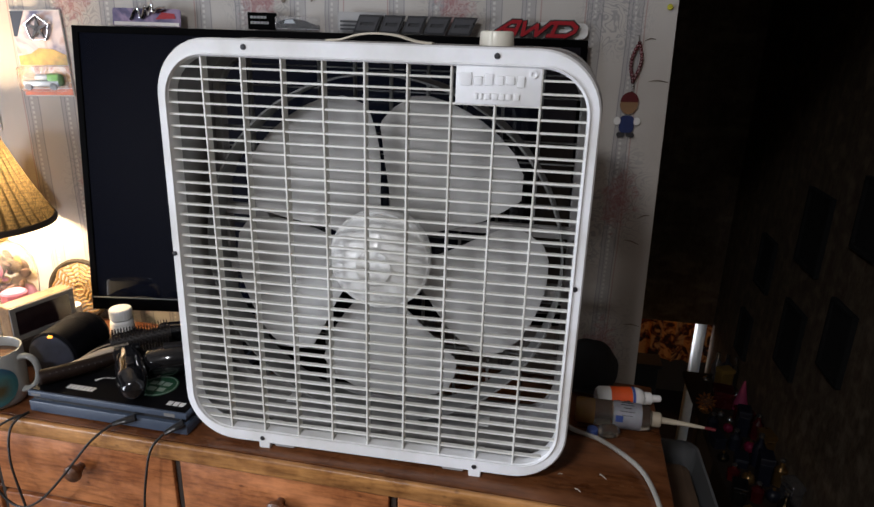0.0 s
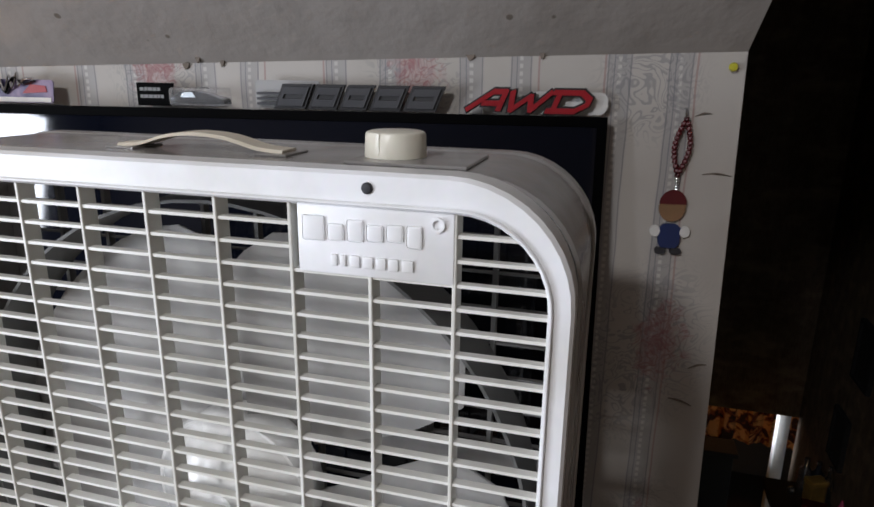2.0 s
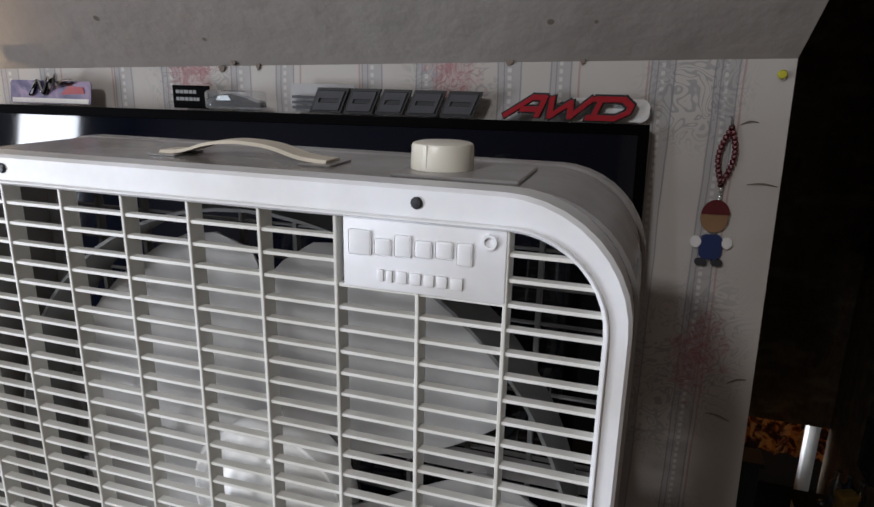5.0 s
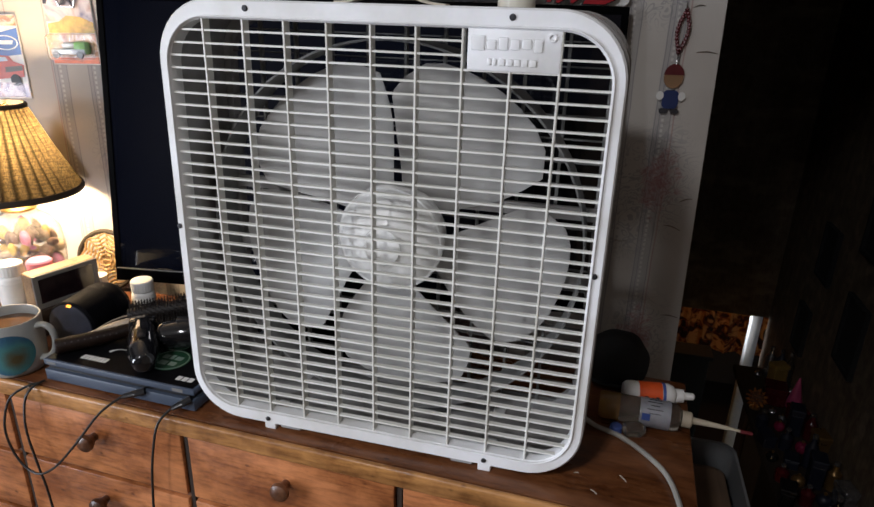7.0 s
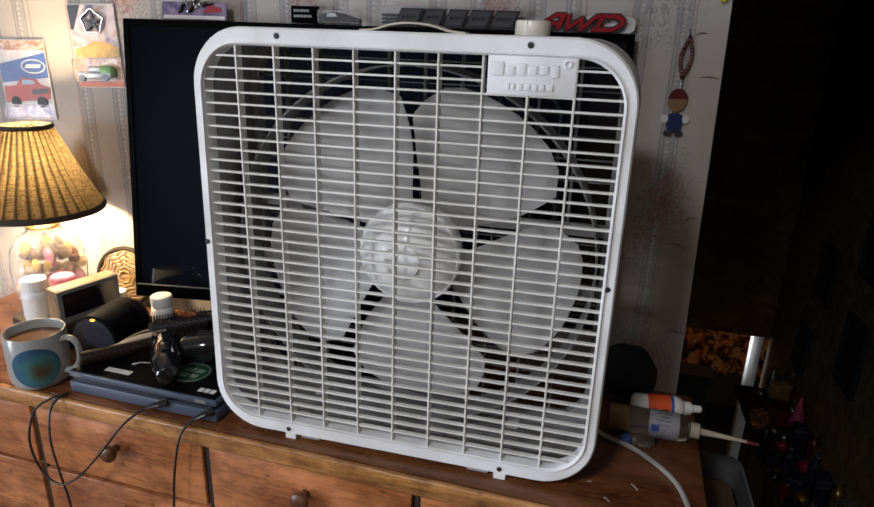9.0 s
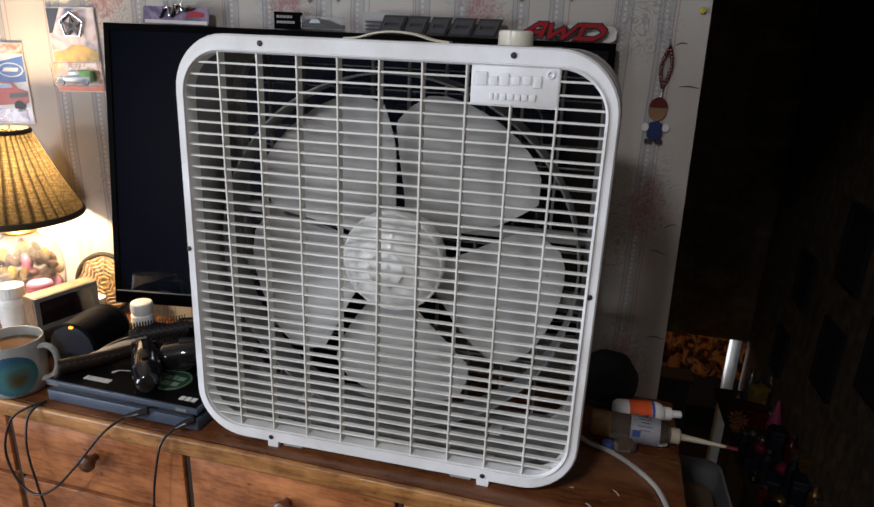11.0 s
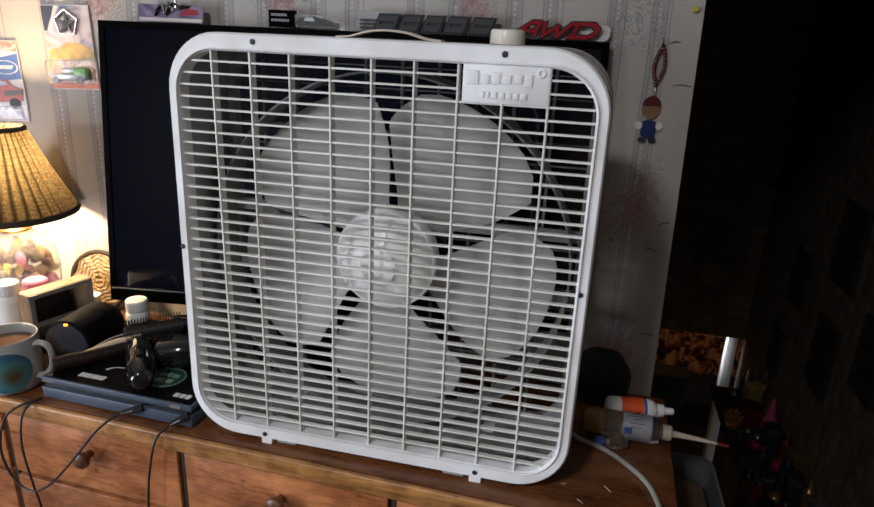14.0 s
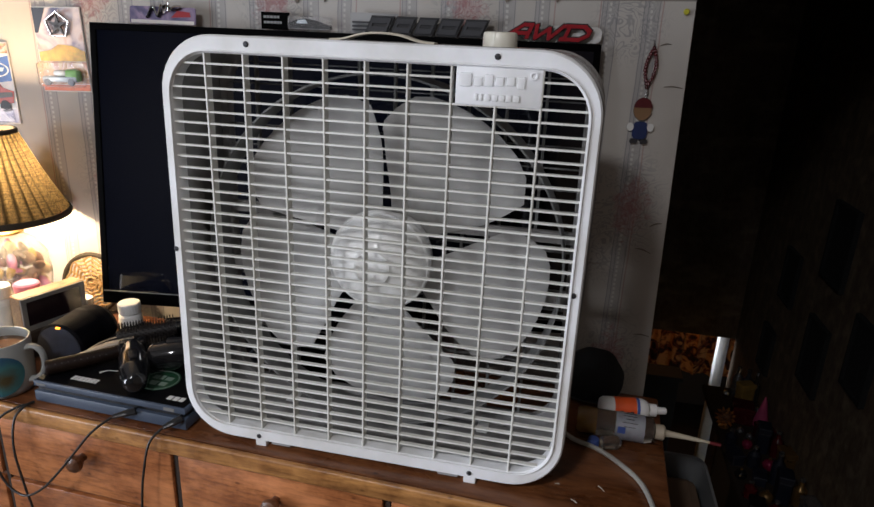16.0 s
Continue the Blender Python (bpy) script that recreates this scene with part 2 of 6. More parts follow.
def plaster():
    m, n, l, b = shader("plaster")
    v = mapping(n, l)
    a, c, s = (n.new("ShaderNodeTexNoise") for _ in range(3))
    for node, sc, d in ((a, 2.2, 6), (c, 26, 5), (s, 9, 2)):
        node.inputs["Scale"].default_value, node.inputs["Detail"].default_value = sc, d
        l.new(v, node.inputs["Vector"])
    ramp = n.new("ShaderNodeValToRGB")
    ramp.color_ramp.elements[0].position, ramp.color_ramp.elements[1].position = 0.3, 0.65
    ramp.color_ramp.elements[0].color, ramp.color_ramp.elements[1].color = (0.25, 0.225, 0.20, 1), (0.355, 0.325, 0.30, 1)
    l.new(a.outputs["Fac"], ramp.inputs[0])
    spots = n.new("ShaderNodeTexVoronoi")
    spots.inputs["Scale"].default_value = 16
    l.new(v, spots.inputs["Vector"])
    sr = n.new("ShaderNodeValToRGB")
    sr.color_ramp.elements[0].position, sr.color_ramp.elements[1].position = 0.055, 0.075
    sr.color_ramp.elements[0].color, sr.color_ramp.elements[1].color = (0.35, 0.3, 0.25, 1), (1, 1, 1, 1)
    l.new(spots.outputs["Distance"], sr.inputs[0])
    mul = n.new("ShaderNodeMixRGB")
    mul.blend_type, mul.inputs[0].default_value = 'MULTIPLY', 0.8
    l.new(ramp.outputs[0], mul.inputs[1])
    l.new(sr.outputs[0], mul.inputs[2])
    l.new(mul.outputs[0], b.inputs["Base Color"])
    b.inputs["Roughness"].default_value = 0.85
    add = n.new("ShaderNodeMath")
    l.new(c.outputs["Fac"], add.inputs[0])
    l.new(s.outputs["Fac"], add.inputs[1])
    bp = n.new("ShaderNodeBump")
    bp.inputs["Strength"].default_value, bp.inputs["Distance"].default_value = 0.5, 0.006
    l.new(add.outputs[0], bp.inputs["Height"])
    l.new(bp.outputs[0], b.inputs["Normal"])
    return m


def fabric_shade():
    """Woven lampshade cloth that lets light through."""
    m, n, l, b = shader("lampshade_cloth")
    v = mapping(n, l)
    wv, wh = n.new("ShaderNodeTexNoise"), n.new("ShaderNodeTexNoise")
    wv.inputs["Scale"].default_value, wh.inputs["Scale"].default_value = 60, 60
    l.new(mapping(n, l, (8, 8, 0.6)), wv.inputs["Vector"])
    l.new(mapping(n, l, (0.8, 0.8, 9)), wh.inputs["Vector"])
    mx = n.new("ShaderNodeMixRGB")
    mx.blend_type, mx.inputs[0].default_value = 'MULTIPLY', 1.0
    l.new(wv.outputs["Fac"], mx.inputs[1])
    l.new(wh.outputs["Fac"], mx.inputs[2])
    ramp = n.new("ShaderNodeValToRGB")
    ramp.color_ramp.elements[0].position, ramp.color_ramp.elements[1].position = 0.12, 0.42
    ramp.color_ramp.elements[0].color, ramp.color_ramp.elements[1].color = (0.020, 0.013, 0.006, 1), (0.084, 0.060, 0.028, 1)
    l.new(mx.outputs[0], ramp.inputs[0])
    # the cloth lies double at the folds of its pleats and lets less light through there
    tc, sep = n.new("ShaderNodeTexCoord"), n.new("ShaderNodeSeparateXYZ")
    l.new(tc.outputs["Object"], sep.inputs[0])
    turn, wander, around = n.new("ShaderNodeMath"), n.new("ShaderNodeTexNoise"), n.new("ShaderNodeMath")
    turn.operation = 'ARCTAN2'
    l.new(sep.outputs[1], turn.inputs[0])
    l.new(sep.outputs[0], turn.inputs[1])
    wander.inputs["Scale"].default_value = 14
    l.new(mapping(n, l, (1, 1, 0.25)), wander.inputs["Vector"])
    around.operation = 'MULTIPLY_ADD'
    around.inputs[1].default_value = 34.0
    l.new(turn.outputs[0], around.inputs[0])
    drift = n.new("ShaderNodeMath")
    drift.operation, drift.inputs[1].default_value = 'MULTIPLY', 5.0
    l.new(wander.outputs["Fac"], drift.inputs[0])
    l.new(drift.outputs[0], around.inputs[2])
    wave = n.new("ShaderNodeMath")
    wave.operation = 'COSINE'
    l.new(around.outputs[0], wave.inputs[0])
    fold = n.new("ShaderNodeMapRange")
    for k, val in (("From Min", -0.95), ("From Max", 0.1), ("To Min", 0.22), ("To Max", 1.0)):
        fold.inputs[k].default_value = val
    l.new(wave.outputs[0], fold.inputs["Value"])
    thin = n.new("ShaderNodeMixRGB")
    thin.blend_type, thin.inputs[0].default_value = 'MULTIPLY', 1.0
    l.new(ramp.outputs[0], thin.inputs[1])
    l.new(fold.outputs[0], thin.inputs[2])
    ramp = thin
    tr, mixs = n.new("ShaderNodeBsdfTranslucent"), n.new("ShaderNodeMixShader")
    l.new(ramp.outputs[0], b.inputs["Base Color"])
    l.new(ramp.outputs[0], tr.inputs["Color"])
    b.inputs["Roughness"].default_value = 0.9
    mixs.inputs[0].default_value = 0.45
    l.new(b.outputs[0], mixs.inputs[1])
    l.new(tr.outputs[0], mixs.inputs[2])
    l.new(mixs.outputs[0], n["Material Output"].inputs[0])
    return m


def glow(name, rgb, strength):
    m, n, l, b = shader(name)
    b.inputs["Base Color"].default_value = (*rgb, 1)
    b.inputs["Emission Color"].default_value = (*rgb, 1)
    b.inputs["Emission Strength"].default_value = strength
    return m


def clear(name, rgb, rough=0.05, ior=1.45):
    m, n, l, b = shader(name)
    b.inputs["Base Color"].default_value = (*rgb, 1)
    b.inputs["Roughness"].default_value, b.inputs["IOR"].default_value = rough, ior
    b.inputs["Transmission Weight"].default_value = 0.92
    return m


def screen():
    """A glossy panel, black with a faint blue cast, with wiped smears in its gloss."""
    m, n, l, b = shader("black_screen")
    b.inputs["Base Color"].default_value = (0.0032, 0.0042, 0.0090, 1)
    sm = n.new("ShaderNodeTexNoise")
    sm.inputs["Scale"].default_value = 6.0
    l.new(mapping(n, l, (3, 1, 0.6)), sm.inputs["Vector"])
    rr = n.new("ShaderNodeMapRange")
    rr.inputs["To Min"].default_value, rr.inputs["To Max"].default_value = 0.02, 0.07
    l.new(sm.outputs["Fac"], rr.inputs[0])
    l.new(rr.outputs[0], b.inputs["Roughness"])
    return m


def busy_print(name, colours, scale):
    """Printed artwork seen from afar: small soft-edged patches of a few inks."""
    m, n, l, b = shader(name)
    v = mapping(n, l)
    a = n.new("ShaderNodeTexNoise")
    a.inputs["Scale"].default_value, a.inputs["Detail"].default_value, a.inputs["Distortion"].default_value = scale, 3, 0.7
    l.new(v, a.inputs["Vector"])
    ramp = n.new("ShaderNodeValToRGB")
    e = ramp.color_ramp.elements
    for k in range(len(colours) - 2):
        e.new(0.5)
    for k, c in enumerate(colours):
        e[k].position = 0.33 + 0.34 * k / (len(colours) - 1)
        e[k].color = (*c, 1)
    l.new(a.outputs["Fac"], ramp.inputs[0])
    l.new(ramp.outputs[0], b.inputs["Base Color"])
    b.inputs["Roughness"].default_value = 0.4
    return m


def globe_print():
    """A round printed picture, brown in the middle and teal towards its edge."""
    m, n, l, b = shader("teal_and_brown_print")
    v = mapping(n, l)
    away, cloud, sway = n.new("ShaderNodeVectorMath"), n.new("ShaderNodeTexNoise"), n.new("ShaderNodeMath")
    away.operation = 'DISTANCE'
    away.inputs[1].default_value = (0.0290, -0.0355, 0.038)
    l.new(v, away.inputs[0])
    cloud.inputs["Scale"].default_value, cloud.inputs["Detail"].default_value = 45.0, 4
    l.new(v, cloud.inputs["Vector"])
    sway.operation, sway.inputs[1].default_value = 'MULTIPLY_ADD', 0.022
    l.new(cloud.outputs["Fac"], sway.inputs[0])
    l.new(away.outputs["Value"], sway.inputs[2])
    ramp = n.new("ShaderNodeValToRGB")
    e = ramp.color_ramp.elements
    e[0].position, e[1].position = 0.016, 0.046
    e[0].color, e[1].color = (0.075, 0.060, 0.028, 1), (0.035, 0.100, 0.165, 1)
    mid = e.new(0.036)
    mid.color = (0.050, 0.160, 0.165, 1)
    l.new(sway.outputs[0], ramp.inputs[0])
    l.new(ramp.outputs[0], b.inputs["Base Color"])
    b.inputs["Roughness"].default_value = 0.22
    return m


def leafy_cloth():
    """Orange cloth with a dense dark leaf print."""
    m, n, l, b = shader("patterned_orange_cloth")
    v = mapping(n, l)
    a = n.new("ShaderNodeTexNoise")
    a.inputs["Scale"].default_value, a.inputs["Detail"].default_value, a.inputs["Distortion"].default_value = 11.0, 5, 1.2
    l.new(v, a.inputs["Vector"])
    ramp = n.new("ShaderNodeValToRGB")
    e = ramp.color_ramp.elements
    e[0].position, e[1].position = 0.42, 0.56
    e[0].color, e[1].color = (0.04, 0.012, 0.006, 1), (0.72, 0.32, 0.10, 1)
    mid = ramp.color_ramp.elements.new(0.48)
    mid.color = (0.30, 0.07, 0.02, 1)
    l.new(a.outputs["Fac"], ramp.inputs[0])
    l.new(ramp.outputs[0], b.inputs["Base Color"])
    b.inputs["Roughness"].default_value = 0.9
    return m


MAT = {
    "paper": wallpaper(),
    "plaster": plaster(),
    # white bottle label, greyed to stand in for the fan's shadow on it
    "shade_grey_label": mat("shade_grey_label", (0.27, 0.27, 0.30), 0.5, vary=0.2, scale=60),
    "torn": mat("torn_paper_edge", (0.19, 0.155, 0.125), 0.9),
    "dark_wall": wood("dark_panelling", (0.11, 0.082, 0.055), (0.18, 0.135, 0.092), (10, 10, 0.8), 0.6),
    # unseen room walls, set near black to cut bounce light and screen reflections
    "room_wall": mat("low_bounce_wall", (0.07, 0.06, 0.05), 0.8, vary=0.1, scale=3),
    "floor": wood("floor_boards", (0.06, 0.035, 0.02), (0.14, 0.08, 0.045), (14, 1, 14)),
    "pine": wood("honey_pine", (0.17, 0.055, 0.017), (0.40, 0.160, 0.052), (1, 7, 7), 0.28),
    # the top's pine is darkened to carry the shade beside the fan
    "pine_top": wood("shade_darkened_pine", (0.085, 0.027, 0.010), (0.200, 0.074, 0.026), (1, 7, 7), 0.26),
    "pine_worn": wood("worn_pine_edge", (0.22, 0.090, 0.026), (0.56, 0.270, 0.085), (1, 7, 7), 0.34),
    "pine_front": wood("drawer_pine", (0.26, 0.082, 0.026), (0.58, 0.222, 0.078), (1, 7, 7), 0.34, rand=0.1),
    "pine_dark": wood("knob_walnut", (0.085, 0.034, 0.015), (0.18, 0.075, 0.034), (4, 4, 4), 0.35),
    # near black: the shade of recesses and unlit places, put into the colour
    "gap_shade": mat("dark_gap_shade", (0.025, 0.014, 0.008), 0.8),
    "fan_white": mat("white_fan_plastic", (0.84, 0.85, 0.87), 0.38, vary=0.05, scale=10, bump=0.03, dirt=(0.66, 0.65, 0.62)),
    "fan_grille": mat("aged_white_grille", (0.80, 0.80, 0.765), 0.42, vary=0.06, scale=8, bump=0.03, dirt=(0.58, 0.565, 0.50)),
    # dusty enamel, darkened further so the colour holds the shade inside the case
    "fan_body": mat("dusty_shaded_enamel", (0.34, 0.335, 0.335), 0.22, vary=0.12, scale=9, bump=0.04, dirt=(0.20, 0.185, 0.17)),
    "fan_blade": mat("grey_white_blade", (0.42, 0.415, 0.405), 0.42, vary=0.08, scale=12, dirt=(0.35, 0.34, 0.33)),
    "fan_hub": mat("glossy_white_hub", (0.90, 0.90, 0.89), 0.24, vary=0.04, scale=20, bump=0.02, dirt=(0.70, 0.69, 0.66)),
    "pale_dull": mat("dull_pale_card", (0.36, 0.355, 0.35), 0.5, vary=0.1),
    "speaker_black": mat("rubbery_black", (0.004, 0.004, 0.006), 0.62, vary=0.2, scale=40, spec=0.07),
    "lid_black": mat("scuffed_black_lid", (0.004, 0.004, 0.005), 0.5, vary=0.3, scale=30, spec=0.07),
    "busy": busy_print("pale_sky_print", ((0.16, 0.15, 0.24), (0.44, 0.38, 0.42), (0.60, 0.52, 0.52), (0.46, 0.30, 0.26), (0.30, 0.28, 0.36)), 20.0),
    "busy_warm": busy_print("warm_landscape_print", ((0.12, 0.06, 0.04), (0.50, 0.26, 0.10), (0.58, 0.46, 0.38), (0.34, 0.13, 0.07), (0.50, 0.36, 0.20)), 34.0),
    # rear grille greyed in its base colour for the shade behind the front
    "rear_shade_grey": mat("shaded_rear_grille", (0.17, 0.17, 0.165), 0.5, vary=0.1, scale=20),
    "faded": mat("faded_print", (0.28, 0.28, 0.28), 0.6),
    "cream": mat("cream_plastic", (0.80, 0.77, 0.66), 0.3, vary=0.04, scale=20),
    "strap": mat("ivory_strap", (0.74, 0.68, 0.56), 0.45, vary=0.08, scale=30),
    "steel": mat("dark_screw_steel", (0.045, 0.045, 0.05), 0.45, 0.6, scale=60),
    "black_gloss": screen(),
    "black": mat("black_plastic", (0.012, 0.012, 0.014), 0.35, vary=0.2, scale=25),
    "tv_black": mat("matt_tv_plastic", (0.0014, 0.0014, 0.0017), 0.45, vary=0.2, scale=25, spec=0.02),
    "black_shiny": mat("glossy_black_plastic", (0.008, 0.008, 0.009), 0.1, vary=0.1, scale=25, bump=0.0, coat=0.5),
    "black_matt": mat("black_cloth", (0.006, 0.006, 0.006), 0.9, vary=0.3, scale=40, bump=0.3),
    "slate": mat("slate_blue_plastic", (0.052, 0.070, 0.104), 0.45, vary=0.08, scale=18),
    "slate_dark": mat("dark_blue_grille", (0.040, 0.045, 0.068), 0.7, vary=0.2, scale=70, bump=0.2, fine=400),
    "white": mat("white_plastic", (0.78, 0.77, 0.75), 0.4, vary=0.05, scale=30),
    "white_paper": mat("white_print", (0.72, 0.71, 0.69), 0.6, vary=0.06, scale=40),
    "green": mat("green_print", (0.012, 0.060, 0.028), 0.5, vary=0.1),
    "sticker_pale": mat("dull_green_white_print", (0.20, 0.27, 0.22), 0.5),
    "mug": mat("glazed_mug", (0.34, 0.345, 0.33), 0.2, vary=0.05, scale=20, bump=0.01),
    "mug_teal": globe_print(),
    "coffee": mat("milky_coffee", (0.12, 0.062, 0.030), 0.1, vary=0.05, bump=0),
    "leather": mat("brown_brush_handle", (0.014, 0.007, 0.0045), 0.5, vary=0.3, scale=60, bump=0.3, spec=0.18),
    "bone": mat("pale_comb_plastic", (0.42, 0.35, 0.28), 0.4, vary=0.08),
    "bristle": mat("dark_bristles", (0.014, 0.010, 0.009), 0.6, vary=0.2),
    "chrome": mat("chrome", (0.50, 0.51, 0.53), 0.16, 1.0, vary=0.05, bump=0.0),
    "chrome_bright": mat("polished_chrome", (0.80, 0.80, 0.82), 0.10, 1.0, vary=0.04, bump=0.0),
    "gunmetal": mat("grey_badge_metal", (0.055, 0.055, 0.060), 0.40, 0.3, vary=0.1),
    "badge_red": mat("red_badge_paint", (0.33, 0.012, 0.02), 0.32, vary=0.1),
    "badge_black": mat("black_badge_edge", (0.02, 0.02, 0.022), 0.4),
    "clock_wood": wood("clock_oak", (0.24, 0.14, 0.065), (0.40, 0.25, 0.12), (2, 14, 14), 0.5),
    "bezel": mat("grey_bezel", (0.16, 0.155, 0.15), 0.5),
    "smoke": mat("smoked_display", (0.015, 0.008, 0.010), 0.12, bump=0),
    "pink": mat("pink_plastic", (0.62, 0.22, 0.36), 0.4),
    "rattan": mat("rattan", (0.42, 0.26, 0.10), 0.6, vary=0.25, scale=60, bump=0.2),
    "potpourri_a": mat("dried_petals_yellow", (0.55, 0.36, 0.07), 0.8, vary=0.3, scale=50),
    "potpourri_b": mat("dried_petals_brown", (0.12, 0.055, 0.028), 0.8, vary=0.3, scale=50),
    "potpourri_c": mat("dried_petals_pale", (0.36, 0.25, 0.15), 0.8, vary=0.3, scale=50),
    "brass": mat("brass", (0.62, 0.42, 0.16), 0.3, 1.0),
    "shade": fabric_shade(),
    "shade_trim": mat("dark_shade_trim", (0.035, 0.025, 0.015), 0.8, bump=0.2),
    "bulb": glow("warm_bulb", (1.0, 0.72, 0.36), 14.0),
    "led": glow("orange_indicator", (1.0, 0.32, 0.03), 4.0),
    "card_sky": mat("card_blue_print", (0.32, 0.40, 0.55), 0.4, vary=0.35, scale=25, dirt=(0.75, 0.70, 0.68)),
    "card_white": mat("card_white_print", (0.70, 0.66, 0.62), 0.4, vary=0.15, scale=30),
    "card_yellow": mat("card_yellow_print", (0.62, 0.40, 0.10), 0.4, vary=0.3, scale=60),
    "card_orange": mat("card_orange_print", (0.62, 0.14, 0.05), 0.4, vary=0.2, scale=40),
    "card_blue": mat("card_deep_blue", (0.05, 0.12, 0.36), 0.4, vary=0.2),
    "card_red": mat("card_red_print", (0.50, 0.07, 0.04), 0.4, vary=0.15),
    "card_purple": busy_print("purple_card_print", ((0.05, 0.04, 0.10), (0.10, 0.08, 0.17), (0.26, 0.18, 0.28), (0.12, 0.09, 0.18)), 24.0),
    "toy_silver": mat("toy_silver_paint", (0.50, 0.55, 0.58), 0.25, 0.4),
    "toy_green": mat("toy_green_paint", (0.10, 0.30, 0.04), 0.35),
    "blister": clear("clear_blister", (0.97, 0.97, 0.98), 0.08, 1.12),
    "glass": clear("clear_glass", (0.96, 0.95, 0.92), 0.02, 1.2),
    "orange_label": mat("orange_label", (0.72, 0.09, 0.015), 0.5, vary=0.15),
    "dark_print": mat("dark_print", (0.03, 0.03, 0.035), 0.5),
    "blue_print": mat("blue_print", (0.05, 0.09, 0.30), 0.5),
    "amber": mat("amber_oil", (0.34, 0.19, 0.06), 0.12, vary=0.15, scale=15, trans=0.25),
    "oil_clear": mat("yellowed_clear_plastic", (0.80, 0.76, 0.68), 0.06, trans=0.97, bump=0.0),
    "nozzle": mat("natural_plastic", (0.42, 0.36, 0.27), 0.35),
    "cord_white": mat("ivory_cord", (0.33, 0.315, 0.28), 0.45),
    "cord_black": mat("black_cord", (0.012, 0.012, 0.012), 0.45),
    "grey_tub": mat("grey_tub_plastic", (0.11, 0.112, 0.115), 0.45),
    "brown_card": mat("brown_cardboard", (0.10, 0.06, 0.035), 0.8),
    "bead_red": mat("dark_red_beads", (0.10, 0.009, 0.013), 0.42),
    "charm_blue": mat("blue_enamel", (0.018, 0.032, 0.11), 0.3),
    "charm_tan": mat("tan_enamel", (0.26, 0.15, 0.08), 0.3),
    "pin_yellow": mat("yellow_pin", (0.50, 0.46, 0.04), 0.35),
    "curtain": leafy_cloth(),
    "deep_red": mat("deep_red_foil", (0.07, 0.006, 0.008), 0.25),
    "magenta": mat("magenta_foil", (0.30, 0.02, 0.07), 0.2, 0.3),
    "foil": mat("silver_foil", (0.55, 0.55, 0.58), 0.2, 0.9, vary=0.3, scale=70),
    "gold_card": mat("gold_card", (0.44, 0.27, 0.07), 0.35, 0.3, vary=0.2),
    "pink_card": mat("pink_card", (0.42, 0.06, 0.15), 0.45, vary=0.1),
    "dried_orange": mat("dried_orange_petals", (0.42, 0.15, 0.03), 0.8, vary=0.2),
    "navy": mat("navy_box", (0.012, 0.014, 0.026), 0.4),
    "gold_foil": mat("gold_foil", (0.30, 0.17, 0.06), 0.3, 0.7, vary=0.2),
}


# ---- building helpers ----
def part(name, bm, material, parent=None, label="", m=None, smooth=False):
    """Links a bmesh as one mesh object under a thing or under a part."""
    me = bpy.data.meshes.new(name)
    bmesh.ops.recalc_face_normals(bm, faces=bm.faces)
    bm.to_mesh(me)
    bm.free()
    me.materials.append(MAT[material])
    if smooth:
        for p in me.polygons:
            p.use_smooth = True
        me.set_sharp_from_angle(angle=radians(38))
    return place(name, me, parent, label, m)


def place(name, me, parent=None, label="", m=None):
    ob = new(name, me)
    if parent:
        ob.parent = parent
    if m is not None:
        ob.matrix_basis = m
    if label:
        ob["label"] = label
    return ob


def thing(name, m, label, category, group=""):
    ob = new(name)
    ob.empty_display_size = 0.05
    ob.matrix_basis = m
    return tagged(ob, label, category, group)


def box(lo, hi, bevel=0.0, seg=2, bm=None, m=None):
    own = bmesh.new()
    bmesh.ops.create_cube(own, size=1.0)
    c, s = [(a + b) / 2 for a, b in zip(lo, hi)], [abs(b - a) for a, b in zip(lo, hi)]
    bmesh.ops.scale(own, vec=s, verts=own.verts)
    bmesh.ops.translate(own, vec=c, verts=own.verts)
    if bevel:
        bmesh.ops.bevel(own, geom=list(own.edges), offset=bevel, segments=seg, affect='EDGES', profile=0.5)
    return merged(own, bm, m)


def merged(own, bm=None, m=None):
    if m is not None:
        bmesh.ops.transform(own, matrix=m, verts=own.verts)
    if bm is None:
        return own
    me = bpy.data.meshes.new("tmp")
    own.to_mesh(me)
    own.free()
    bm.from_mesh(me)
    bpy.data.meshes.remove(me)
    return bm


